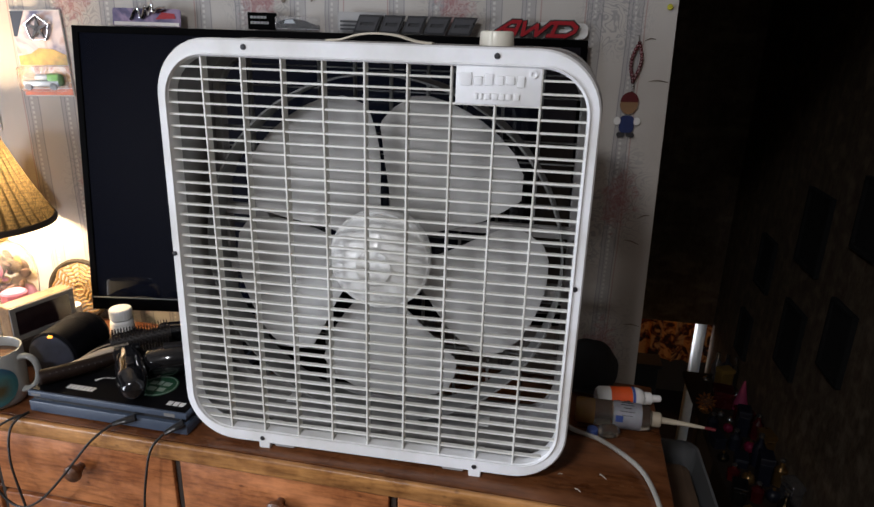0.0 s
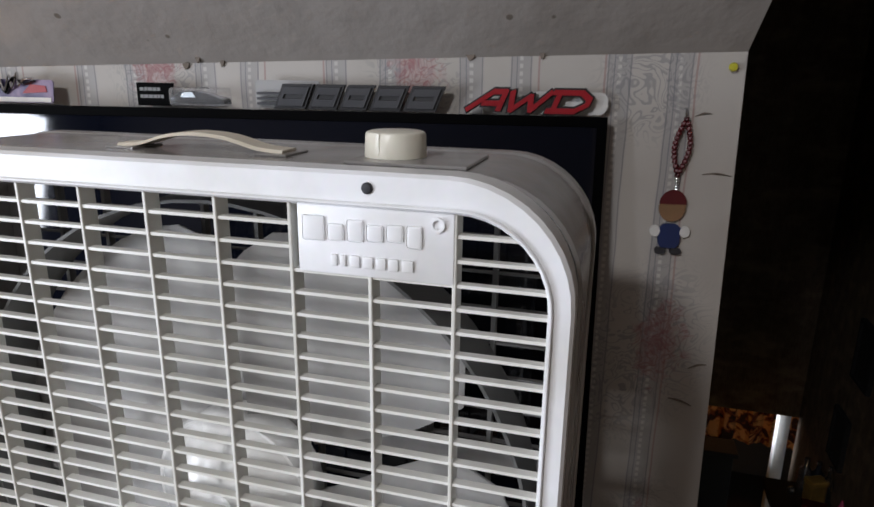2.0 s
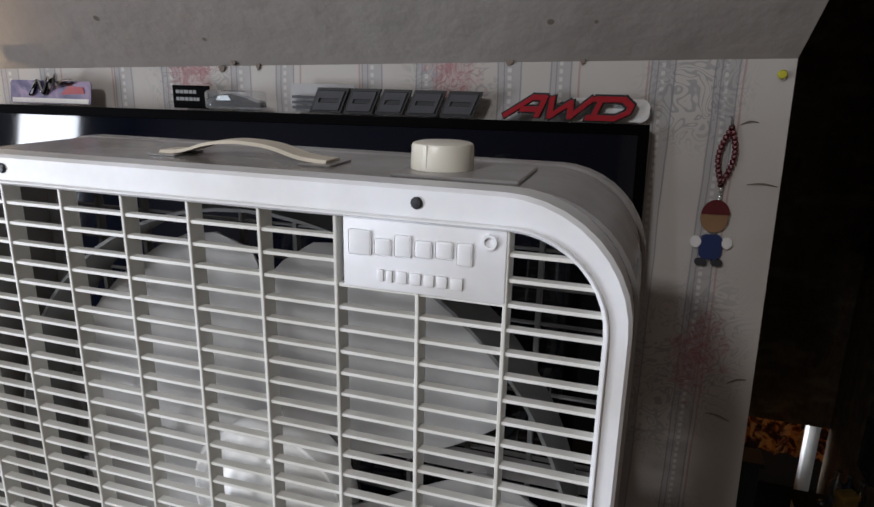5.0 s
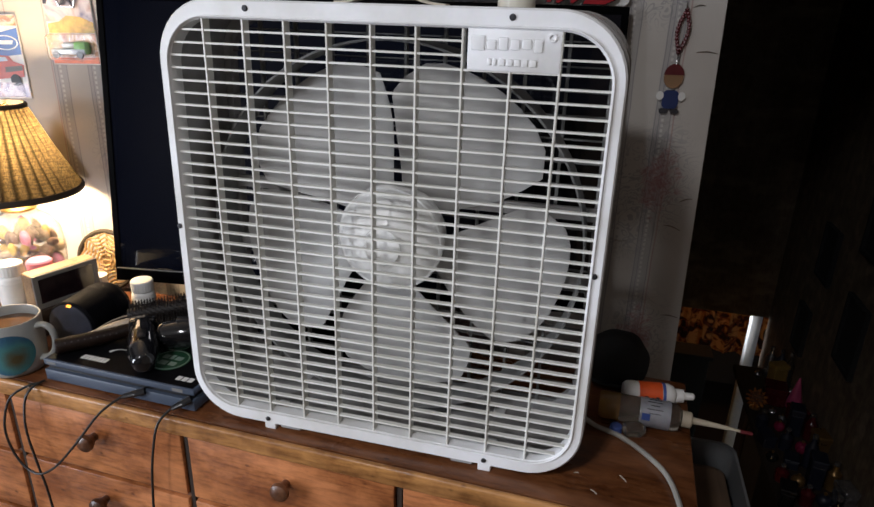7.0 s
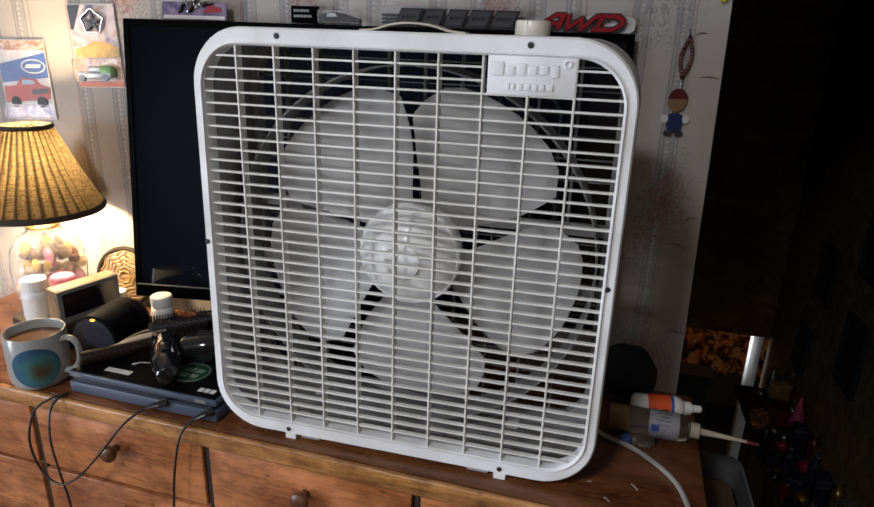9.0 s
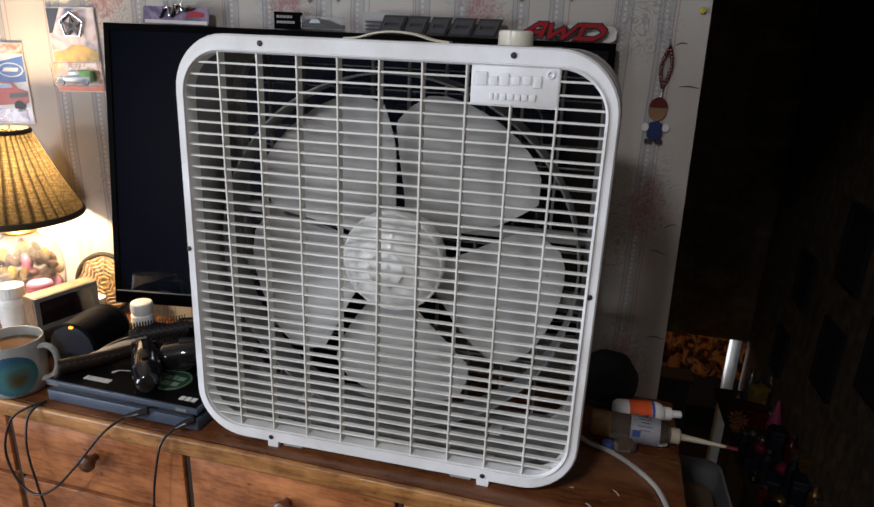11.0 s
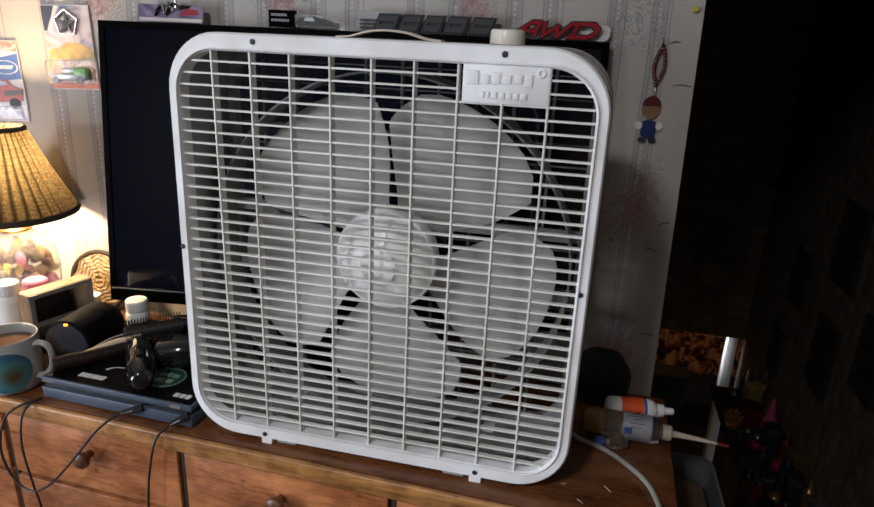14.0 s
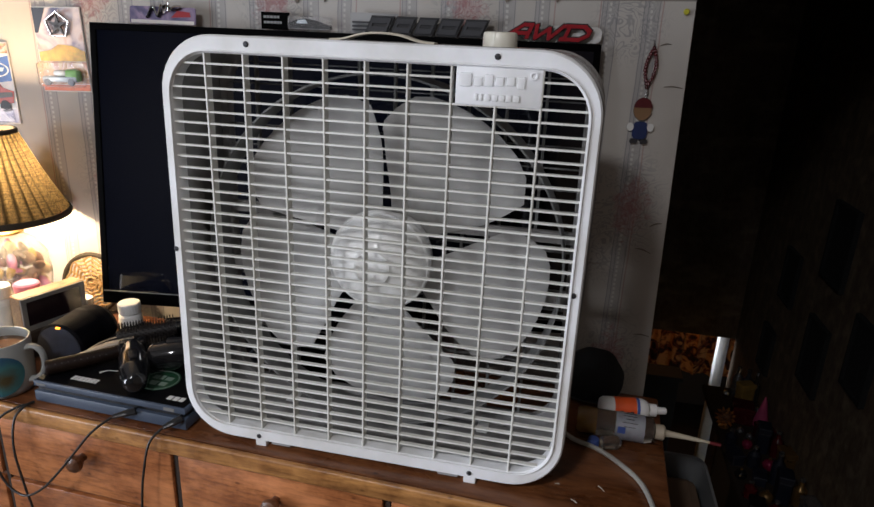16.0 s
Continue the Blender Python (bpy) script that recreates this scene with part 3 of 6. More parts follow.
def lathe(profile, seg=32, bm=None, m=None, close=False):
    """Turns a profile of (radius, height) round z."""
    own = bmesh.new()
    rings = []
    for r, h in profile:
        rings.append([own.verts.new((r * math.cos(2 * math.pi * i / seg), r * math.sin(2 * math.pi * i / seg), h)) for i in range(seg)])
    for a, b in zip(rings, rings[1:]):
        for i in range(seg):
            own.faces.new((a[i], a[(i + 1) % seg], b[(i + 1) % seg], b[i]))
    if not close:
        own.faces.new(rings[0])
        own.faces.new(rings[-1])
    else:
        for i in range(seg):
            own.faces.new((rings[-1][i], rings[-1][(i + 1) % seg], rings[0][(i + 1) % seg], rings[0][i]))
    return merged(own, bm, m)


def smooth_path(points, steps=8):
    pts = [Vector(p) for p in points]
    out = []
    for i in range(len(pts) - 1):
        a, b, c, d = pts[max(i - 1, 0)], pts[i], pts[i + 1], pts[min(i + 2, len(pts) - 1)]
        for k in range(steps):
            t = k / steps
            out.append(0.5 * ((2 * b) + (c - a) * t + (2 * a - 5 * b + 4 * c - d) * t * t + (3 * b - a - 3 * c + d) * t ** 3))
    out.append(pts[-1])
    return out


def tube(points, r, seg=8, steps=8, bm=None, m=None, flat=1.0, ring=False):
    """A round (or flattened) bar along a smooth line; r may be a list, one radius a point."""
    path = smooth_path(points, steps) if steps > 1 else [Vector(p) for p in points]
    own = bmesh.new()
    rings = []
    side = None
    for i, p in enumerate(path):
        tan = (path[min(i + 1, len(path) - 1)] - path[max(i - 1, 0)])
        tan = tan.normalized() if tan.length > 1e-9 else Vector((0, 0, 1))
        if side is None:
            side = tan.orthogonal().normalized() if abs(tan.z) > 0.9 else Vector((0, 0, 1)).cross(tan).normalized()
        side = (side - side.dot(tan) * tan).normalized()
        up = tan.cross(side)
        if isinstance(r, (list, tuple)):
            f = i / max(1, len(path) - 1) * (len(r) - 1)
            k = min(int(f), len(r) - 2)
            rad = r[k] + (r[k + 1] - r[k]) * (f - k)
        else:
            rad = r
        rings.append([own.verts.new(p + side * rad * math.cos(2 * math.pi * j / seg) + up * rad * flat * math.sin(2 * math.pi * j / seg)) for j in range(seg)])
    for a, b in zip(rings, rings[1:]):
        for j in range(seg):
            own.faces.new((a[j], a[(j + 1) % seg], b[(j + 1) % seg], b[j]))
    own.faces.new(rings[0])
    own.faces.new(rings[-1])
    return merged(own, bm, m)


def rounded(w, h, r, seg=8, cx=0.0, cz=0.0):
    """Corner points (x, z) of a rounded rectangle, counter-clockwise."""
    out = []
    for qx, qz, a0 in ((1, 1, 0), (-1, 1, 90), (-1, -1, 180), (1, -1, 270)):
        for i in range(seg + 1):
            a = radians(a0 + 90 * i / seg)
            out.append((cx + qx * (w / 2 - r) + r * math.cos(a), cz + qz * (h / 2 - r) + r * math.sin(a)))
    return out


def frame_ring(outer, inner, y0, y1, bm=None, m=None, lip=0.0):
    """A flat ring between two outlines in x and z, from y0 to y1, with softened front edges."""
    own = bmesh.new()
    n = len(outer)

    def grown(loop, f):
        cx, cz = sum(p[0] for p in loop) / n, sum(p[1] for p in loop) / n
        out = []
        for x, z in loop:
            d = math.hypot(x - cx, z - cz)
            out.append((x + (x - cx) / d * f, z + (z - cz) / d * f))
        return out

    loops = [(outer, y1), (outer, y0 + lip), (grown(outer, -lip), y0), (grown(inner, lip), y0), (inner, y0 + lip), (inner, y1)]
    rings = [[own.verts.new((x, y, z)) for x, z in loop] for loop, y in loops]
    for a, b in zip(rings, rings[1:] + rings[:1]):
        for i in range(n):
            own.faces.new((a[i], a[(i + 1) % n], b[(i + 1) % n], b[i]))
    return merged(own, bm, m)


def slab(outline, y0, y1, bm=None, m=None):
    """A flat plate of an outline in x and z, from y0 to y1."""
    own = bmesh.new()
    a = [own.verts.new((x, y0, z)) for x, z in outline]
    b = [own.verts.new((x, y1, z)) for x, z in outline]
    own.faces.new(a)
    own.faces.new(list(reversed(b)))
    for i in range(len(a)):
        own.faces.new((a[i], b[i], b[(i + 1) % len(a)], a[(i + 1) % len(a)]))
    return merged(own, bm, m)


def ball(r, bm=None, m=None, sub=2):
    own = bmesh.new()
    bmesh.ops.create_icosphere(own, subdivisions=sub, radius=r)
    return merged(own, bm, m)


def structure(name, bm, material, label="", category="", m=None):
    ob = part(name, bm, material, None, "", m)
    return tagged(ob, label, category or name.split("_")[0], "", "structure")


# ---- the room ----
TOP = 0.803                                   # the dresser's top
WALL = pose(0.165, 1.215, 0, 0, 0, 7.0)       # the papered wall: x along it, -y into the room
FLAT, KNEE, KNEE_FAR = 2.30, 1.445, 1.362

bm = slab([(-2.75, 0.0), (0.050, 0.0), (0.015, KNEE), (-2.75, KNEE_FAR)], 0.0, 0.10)
back_wall = structure("wall_back", bm, "paper", "old cream floral striped wallpaper on a low attic wall", "wall", WALL)
for u0, z0, u1, z1 in ((-0.018, 1.304, 0.015, 1.303), (-0.006, 1.051, 0.016, 1.058), (-0.026, 1.007, 0.004, 0.998), (-0.006, 0.829, 0.026, 0.826), (-0.034, 1.372, -0.015, 1.375)):
    uc = (u0 + u1) / 2
    part("torn_edge", tube([(u0, -0.0004, z0), (uc, -0.0012, (z0 + z1) / 2 + 0.0025), (u1, -0.0006, z1)], [0.0006, 0.0020, 0.0008], 6, 5, flat=0.6), "torn", back_wall)
# the slope rises from the knee wall towards the room
bm = bmesh.new()
rise = FLAT - KNEE
quad = [(-2.75, 0.0, KNEE_FAR), (0.015, 0.0, KNEE), (0.06, -rise, FLAT), (-2.75, -rise, FLAT)]
lower = [bm.verts.new(p) for p in quad]
upper = [bm.verts.new((x, y + 0.10, z + 0.08)) for x, y, z in quad]
bm.faces.new(lower)
bm.faces.new(list(reversed(upper)))
for i in range(4):
    bm.faces.new((lower[i], upper[i], upper[(i + 1) % 4], lower[(i + 1) % 4]))
slope = structure("ceiling_slope", bm, "plaster", "sloping grey-white plaster attic ceiling with specks", "ceiling", WALL)
for u, drop, w in ((-0.669, 0.004, 0.0050), (-0.650, -0.004, 0.0035), (-0.619, 0.002, 0.0030), (-0.300, 0.000, 0.0060), (-0.215, 0.000, 0.0035)):
    z = KNEE + (KNEE_FAR - KNEE) * (u - 0.015) / -2.765 - drop
    part("peeling_flake", slab([(u - w, z + 0.003), (u - w * 0.3, z - 0.004), (u + w * 0.5, z - 0.002), (u + w, z + 0.004), (u, z + 0.005)], -0.0030 - max(0.0, -drop), -0.0014), "torn", slope)
bm = box((-2.6, -2.7, FLAT), (SKY_X[0], 5.6, FLAT + 0.1))
box((SKY_X[1], -2.7, FLAT), (2.3, 5.6, FLAT + 0.1), bm=bm)
box((SKY_X[0], -2.7, FLAT), (SKY_X[1], SKY_Y[0], FLAT + 0.1), bm=bm)
box((SKY_X[0], SKY_Y[1], FLAT), (SKY_X[1], 5.6, FLAT + 0.1), bm=bm)
structure("ceiling", bm, "plaster", "flat plaster ceiling with a small skylight opening", "ceiling")
structure("floor", box((-2.6, -2.7, -0.12), (1.12, 1.35, 0.0)), "floor", "dark board floor", "floor")
(A0, A1), (AZ0, AZ1) = WINDOWS[0]
(B0, B1), (BZ0, BZ1) = WINDOWS[1]
bm = box((-2.50, -2.7, 0), (-2.40, A0, FLAT))
box((-2.50, A0, 0), (-2.40, A1, AZ0), bm=bm)
box((-2.50, A0, AZ1), (-2.40, A1, FLAT), bm=bm)
box((-2.50, A1, 0), (-2.40, B0, FLAT), bm=bm)
box((-2.50, B0, 0), (-2.40, B1, BZ0), bm=bm)
box((-2.50, B0, BZ1), (-2.40, B1, FLAT), bm=bm)
box((-2.50, B1, 0), (-2.40, 1.2, FLAT), bm=bm)
structure("wall_left", bm, "room_wall", "unseen plain wall with two window openings, darkened against bounce", "wall")
structure("wall_rear", box((-2.5, -2.7, 0), (1.12, -2.6, FLAT)), "room_wall", "unseen plain wall, darkened against bounce", "wall")
structure("wall_right", box((1.0, -2.6, -1.7), (1.12, 3.6, FLAT)), "dark_wall", "very dark panelled wall beside the stairs", "wall")
structure("wall_stair_side", box((0.10, 1.36, -1.7), (0.19, 5.6, FLAT)), "dark_wall", "dark panelled stairwell wall", "wall")
bm = box((0.19, 3.60, -0.190), (1.12, 3.70, FLAT))
box((1.05, 3.60, -1.7), (1.12, 3.70, -0.190), bm=bm)
structure("wall_header", bm, "dark_wall", "dark wall above the opening at the foot of the stairs", "wall")
# downstairs walls and floor have the lack of light painted in
structure("wall_end", box((0.10, 5.5, -1.7), (2.3, 5.6, FLAT)), "gap_shade", "end wall downstairs, near black for want of light", "wall")
structure("wall_lower_right", box((2.2, 3.7, -1.7), (2.3, 5.5, FLAT)), "gap_shade", "side wall downstairs, near black for want of light", "wall")
structure("floor_lower", box((0.10, 1.35, -1.8), (2.3, 5.6, -1.7)), "gap_shade", "lower floor beyond the stairs, near black for want of light", "floor")

# window in the wall behind and beside the camera
for k, ((wy0, wy1), (wz0, wz1)) in enumerate(WINDOWS):
    win = thing("window_%d" % (k + 1), pose(-2.45, (wy0 + wy1) / 2, (wz0 + wz1) / 2), "white wooden window letting in cool daylight", "window")
    win["kind"] = "structure"
    ww, wh = (wy1 - wy0) / 2, (wz1 - wz0) / 2
    bm = box((-0.03, -ww, -wh), (0.03, -ww + 0.04, wh))
    box((-0.03, ww - 0.04, -wh), (0.03, ww, wh), bm=bm)
    box((-0.03, -ww + 0.04, wh - 0.04), (0.03, ww - 0.04, wh), bm=bm)
    box((-0.03, -ww + 0.04, -wh), (0.03, ww - 0.04, -wh + 0.04), bm=bm)
    part("window_frame", bm, "white", win)


# ---- the dresser ----
DRESSER = pose(-0.187, 0.683, 0, 0, 0, -1.9)   # origin at the front edge of its top; x along the front
dresser = thing("dresser", DRESSER, "worn honey-brown pine dresser with rows of drawers", "dresser")
L0, L1, DEPTH = -1.02, 0.368, 0.350
part("top_board", box((L0, 0.010, TOP - 0.029), (L1, DEPTH, TOP), 0.003, 2), "pine_top", dresser, "varnished top board, darkened for the shade lying on it", smooth=True)
part("front_moulding", box((L0, 0.0, TOP - 0.0285), (L1, 0.0098, TOP - 0.0004), 0.0042, 3), "pine_worn", dresser, "worn pale front edge", smooth=True)
bm = box((L0 + 0.012, 0.018, 0.03), (L0 + 0.03, DEPTH - 0.01, TOP - 0.029), 0.002)
part("side_panel", bm, "pine", dresser)
bm = box((L1 - 0.03, 0.018, 0.03), (L1 - 0.012, DEPTH - 0.01, TOP - 0.029), 0.002)
part("side_panel", bm, "pine", dresser)
part("back_panel", box((L0 + 0.03, DEPTH - 0.02, 0.03), (L1 - 0.03, DEPTH - 0.012, TOP - 0.029)), "gap_shade", dresser)
part("inner_carcass", box((L0 + 0.03, 0.030, 0.03), (L1 - 0.03, 0.040, TOP - 0.0295)), "gap_shade", dresser)
part("plinth", box((L0 + 0.012, 0.022, 0.0), (L1 - 0.012, DEPTH - 0.03, 0.03)), "pine_dark", dresser)
edges = [-0.990, -0.666, -0.338, -0.004, 0.334]
for row, (z0, z1) in enumerate(((0.657, 0.770), (0.535, 0.650), (0.412, 0.528), (0.29, 0.405), (0.165, 0.283), (0.04, 0.158))):
    for a, b in zip(edges, edges[1:]):
        d = part("drawer", box((a + 0.006, 0.011, z0), (b - 0.006, 0.029, z1), 0.003, 2), "pine_front", dresser, smooth=True)
        prof = [(0.001, 0.028), (0.009, 0.0275), (0.0135, 0.024), (0.0142, 0.018), (0.009, 0.010), (0.0065, 0.006), (0.0065, -0.001)]
        k = lathe([(r, h) for r, h in prof], 20, m=pose((a + b) / 2 - 0.001, 0.0115, (z0 + z1) / 2 + 0.014, 90, 0, 0))
        part("knob", k, "pine_dark", d, "brown turned wooden knob", smooth=True)
for x in edges[1:-1]:
    part("divider", box((x - 0.0035, 0.016, 0.04), (x + 0.0035, 0.030, TOP - 0.0305)), "gap_shade", dresser)
for z in (0.6535, 0.5315):
    part("rail", box((L0 + 0.03, 0.018, z - 0.003), (L1 - 0.03, 0.0295, z + 0.003)), "pine_dark", dresser)


# ---- the box fan ----
CX, Z0, Z1 = -0.2335, 0.812, 1.365
fan = thing("box_fan", pose(CX, 0.72, TOP), "white plastic box fan with a slatted grille, standing on the dresser", "fan")
W, H = 0.536, Z1 - Z0
ZC = (Z0 + Z1) / 2 - TOP


def taper(x, z):
    """The case narrows a little towards its top, more so on one side."""
    f = (z - (Z0 - TOP)) / H
    side = 0.2675 - 0.0075 * f if x < 0 else 0.2695 - 0.0005 * f
    return x * side / 0.268


def tapered(loop):
    return [(taper(x, z), z) for x, z in loop]


outer, inner = tapered(rounded(W, H, 0.070, 10, 0, ZC)), tapered(rounded(0.507, 0.512, 0.052, 10, 0, ZC - 0.0005))
part("front_frame", frame_ring(outer, inner, -0.006, 0.016, lip=0.0025), "fan_white", fan, smooth=True)
part("frame_bead", frame_ring(tapered(rounded(0.5135, 0.5185, 0.055, 10, 0, ZC)), tapered(rounded(0.5095, 0.5145, 0.053, 10, 0, ZC)), -0.0085, -0.0055, lip=0.0008), "fan_white", fan, smooth=True)
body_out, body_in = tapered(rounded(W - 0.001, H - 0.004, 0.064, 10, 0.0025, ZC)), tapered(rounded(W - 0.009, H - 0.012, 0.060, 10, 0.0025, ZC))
part("housing", frame_ring(body_out, body_in, 0.0165, 0.120, lip=0.002), "fan_body", fan, "dusty grey-white enamelled sheet housing, darkened for its shaded inside", smooth=True)
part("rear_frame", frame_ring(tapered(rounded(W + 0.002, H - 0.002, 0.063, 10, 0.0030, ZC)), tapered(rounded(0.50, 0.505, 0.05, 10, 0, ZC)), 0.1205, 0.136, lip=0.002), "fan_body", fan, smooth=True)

OPEN_W, OPEN_H, OPEN_R = 0.5075, 0.5125, 0.052


def half_width(dz):
    """Half the width of the rounded opening at the height dz from its middle."""
    over = abs(dz) - (OPEN_H / 2 - OPEN_R)
    return OPEN_W / 2 if over <= 0 else OPEN_W / 2 - OPEN_R + math.sqrt(max(0.0, OPEN_R ** 2 - over ** 2))


BAR0, STEP = -0.4343 - CX, 0.05032
slat_meshes = {}


def slat(x0, x1, z, y, depth, thick, name, material):
    key = (round(x1 - x0, 4), depth, thick, material)
    if key not in slat_meshes:
        b = box((0, 0, -thick / 2), (x1 - x0, depth, thick / 2))
        me = bpy.data.meshes.new(name)
        b.to_mesh(me)
        b.free()
        me.materials.append(MAT[material])
        slat_meshes[key] = me
    place(name, slat_meshes[key], fan, "", pose(x0, y, z))


BADGE = (BAR0 + 6 * STEP, BAR0 + 8 * STEP, 1.3035 - TOP)
for i in range(35):
    z = 1.3315 - TOP - i * 0.01428
    hw = half_width(z - ZC + 0.0005) + 0.002
    xl, xr = taper(-hw, z), taper(hw, z)
    if z > BADGE[2]:
        slat(xl, BADGE[0], z, -0.0030, 0.0058, 0.0021, "slat", "fan_grille")
        slat(BADGE[1], xr, z, -0.0030, 0.0058, 0.0021, "slat", "fan_grille")
    else:
        slat(xl, xr, z, -0.0030, 0.0058, 0.0021, "slat", "fan_grille")
    if i % 2 == 0:
        slat(xl + 0.005, xr - 0.005, z - 0.002, 0.124, 0.004, 0.0016, "rear_slat", "rear_shade_grey")
for i in range(9):
    x = BAR0 + i * STEP
    top = 1.3455 - TOP if i != 7 else BADGE[2]
    hb = math.sqrt(max(0, OPEN_R ** 2 - max(0, abs(x) - (OPEN_W / 2 - OPEN_R)) ** 2)) - OPEN_R
    zt, zb = min(top, ZC + OPEN_H / 2 + hb + 0.003), ZC - OPEN_H / 2 - hb - 0.003
    part("grille_bar", box((x - 0.0012, -0.0042, zb), (x + 0.0012, 0.0095, zt), 0.0005, 1), "fan_grille", fan)
    part("rear_bar", box((x - 0.0018, 0.1225, zb), (x + 0.0018, 0.130, zt)), "rear_shade_grey", fan)
badge = part("name_plate", box((BADGE[0] + 0.0055, -0.0050, BADGE[2]), (BADGE[1], 0.004, 1.3455 - TOP), 0.0012, 2), "fan_white", fan, "white plate with raised lettering worn smooth", smooth=True)
# the raised mark, as plain pads
bx = (BADGE[0] + BADGE[1]) / 2
bz = (BADGE[2] + 1.3455 - TOP) / 2
for dx, w, h, dz in ((-0.0340, 0.0140, 0.0150, 0.0062), (-0.0200, 0.0100, 0.0100, 0.0046), (-0.0080, 0.0100, 0.0130, 0.0062), (0.0040, 0.0100, 0.0100, 0.0056), (0.0160, 0.0100, 0.0100, 0.0064), (0.0275, 0.0090, 0.0130, 0.0052)):
    part("raised_mark", box((bx + dx - w / 2, -0.0062, bz + dz - h / 2), (bx + dx + w / 2, -0.0048, bz + dz + h / 2), 0.0013, 3), "fan_white", badge, smooth=True)
for dx, w in ((-0.0215, 0.004), (-0.0160, 0.004), (-0.0085, 0.0062), (-0.0005, 0.0066), (0.0075, 0.0062), (0.0150, 0.0062), (0.0235, 0.0070)):
    part("raised_mark", box((bx + dx - w / 2, -0.0064, bz - 0.0155), (bx + dx + w / 2, -0.005, bz - 0.0155 + 0.0070), 0.0007, 2), "fan_white", badge, smooth=True)
lathe_ring = lathe([(0.0042, -0.0005), (0.0042, 0.0012), (0.0028, 0.0012), (0.0028, -0.0005)], 16, m=pose(bx + 0.041, -0.0057, bz + 0.0135, 90, 0, 0), close=True)
part("raised_ring", lathe_ring, "fan_white", badge)
for x, z in ((-0.3775, 1.356), (-0.082, 1.356), (-0.388, 0.8205), (-0.0825, 0.8205), (-0.4935, 1.092), (0.0265, 1.092)):
    s = lathe([(0.0004, 0.0012), (0.0026, 0.0010), (0.0034, 0.0004), (0.0034, -0.002)], 12, m=pose(x - CX, -0.0066, z - TOP, 90, 0, 0))
    box((-0.0024, -0.0079, -0.0004), (0.0024, -0.0075, 0.0004), bm=s, m=pose(x - CX, 0, z - TOP))
    part("screw", s, "steel", fan)
for x in (-0.386, -0.0815):
    bm = box((x - CX - 0.0085, -0.005, 0.0), (x - CX + 0.0085, 0.045, 0.0165), 0.0012, 1)
    part("foot", bm, "fan_white", fan, smooth=True)
    bm = box((x - CX + (0.016 if x < -0.3 else -0.045), -0.0045, 0.0055), (x - CX + (0.045 if x < -0.3 else -0.016), 0.02, 0.0125), 0.001, 1)
    part("rear_foot", box((x - CX - 0.0085, 0.095, 0.0), (x - CX + 0.0085, 0.13, 0.0165), 0.0012, 1), "fan_white", fan)
    part("clip", bm, "fan_body", fan)

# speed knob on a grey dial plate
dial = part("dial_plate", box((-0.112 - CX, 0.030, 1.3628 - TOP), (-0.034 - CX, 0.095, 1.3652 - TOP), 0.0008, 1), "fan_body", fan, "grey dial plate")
prof = [(0.0005, 0.0165), (0.0165, 0.0165), (0.0188, 0.0157), (0.0197, 0.0140), (0.0203, 0.002), (0.0203, 0.0)]
part("knob", lathe(prof, 40, m=pose(-0.0895 - CX, 0.063, 1.3653 - TOP)), "cream", fan, "cream plastic speed knob", smooth=True)
part("knob_pointer", box((-0.0012, -0.0205, 0.002), (0.0012, -0.0198, 0.0155), m=pose(-0.0895 - CX, 0.063, 1.3653 - TOP, 0, 0, -15)), "cream", fan)
# carrying strap
pts = [(-0.298, 0, 1.3642), (-0.280, 0, 1.3655), (-0.258, 0, 1.3715), (-0.236, 0, 1.3738), (-0.210, 0, 1.3720), (-0.186, 0, 1.3660), (-0.166, 0, 1.3642)]
strap = bmesh.new()
path = smooth_path([(x - CX, 0.062, z - TOP) for x, _, z in pts], 6)
rows = [[strap.verts.new((p.x, p.y + sy, p.z + sz)) for sy, sz in ((-0.011, 0), (-0.009, 0.0022), (0.009, 0.0022), (0.011, 0))] for p in path]
for a, b in zip(rows, rows[1:]):
    for i in range(4):
        strap.faces.new((a[i], a[(i + 1) % 4], b[(i + 1) % 4], b[i]))
strap.faces.new(rows[0])
strap.faces.new(rows[-1])
part("carrying_strap", strap, "strap", fan, "ivory carrying strap", smooth=True)
for x in (-0.292, -0.172):
    part("strap_slot", box((x - CX - 0.012, 0.046, 1.3629 - TOP), (x - CX + 0.012, 0.078, 1.3646 - TOP), 0.0005, 1), "fan_body", fan)

# rotor, motor and shroud
RX, RY, RZ = 0.0, 0.056, 1.0810 - TOP
part("shroud_ring", lathe([(0.247, 0.0), (0.247, 0.050), (0.2445, 0.050), (0.2445, 0.0)], 64, m=pose(RX, 0.105, RZ, 90, 0, 0), close=True), "rear_shade_grey", fan, smooth=True)
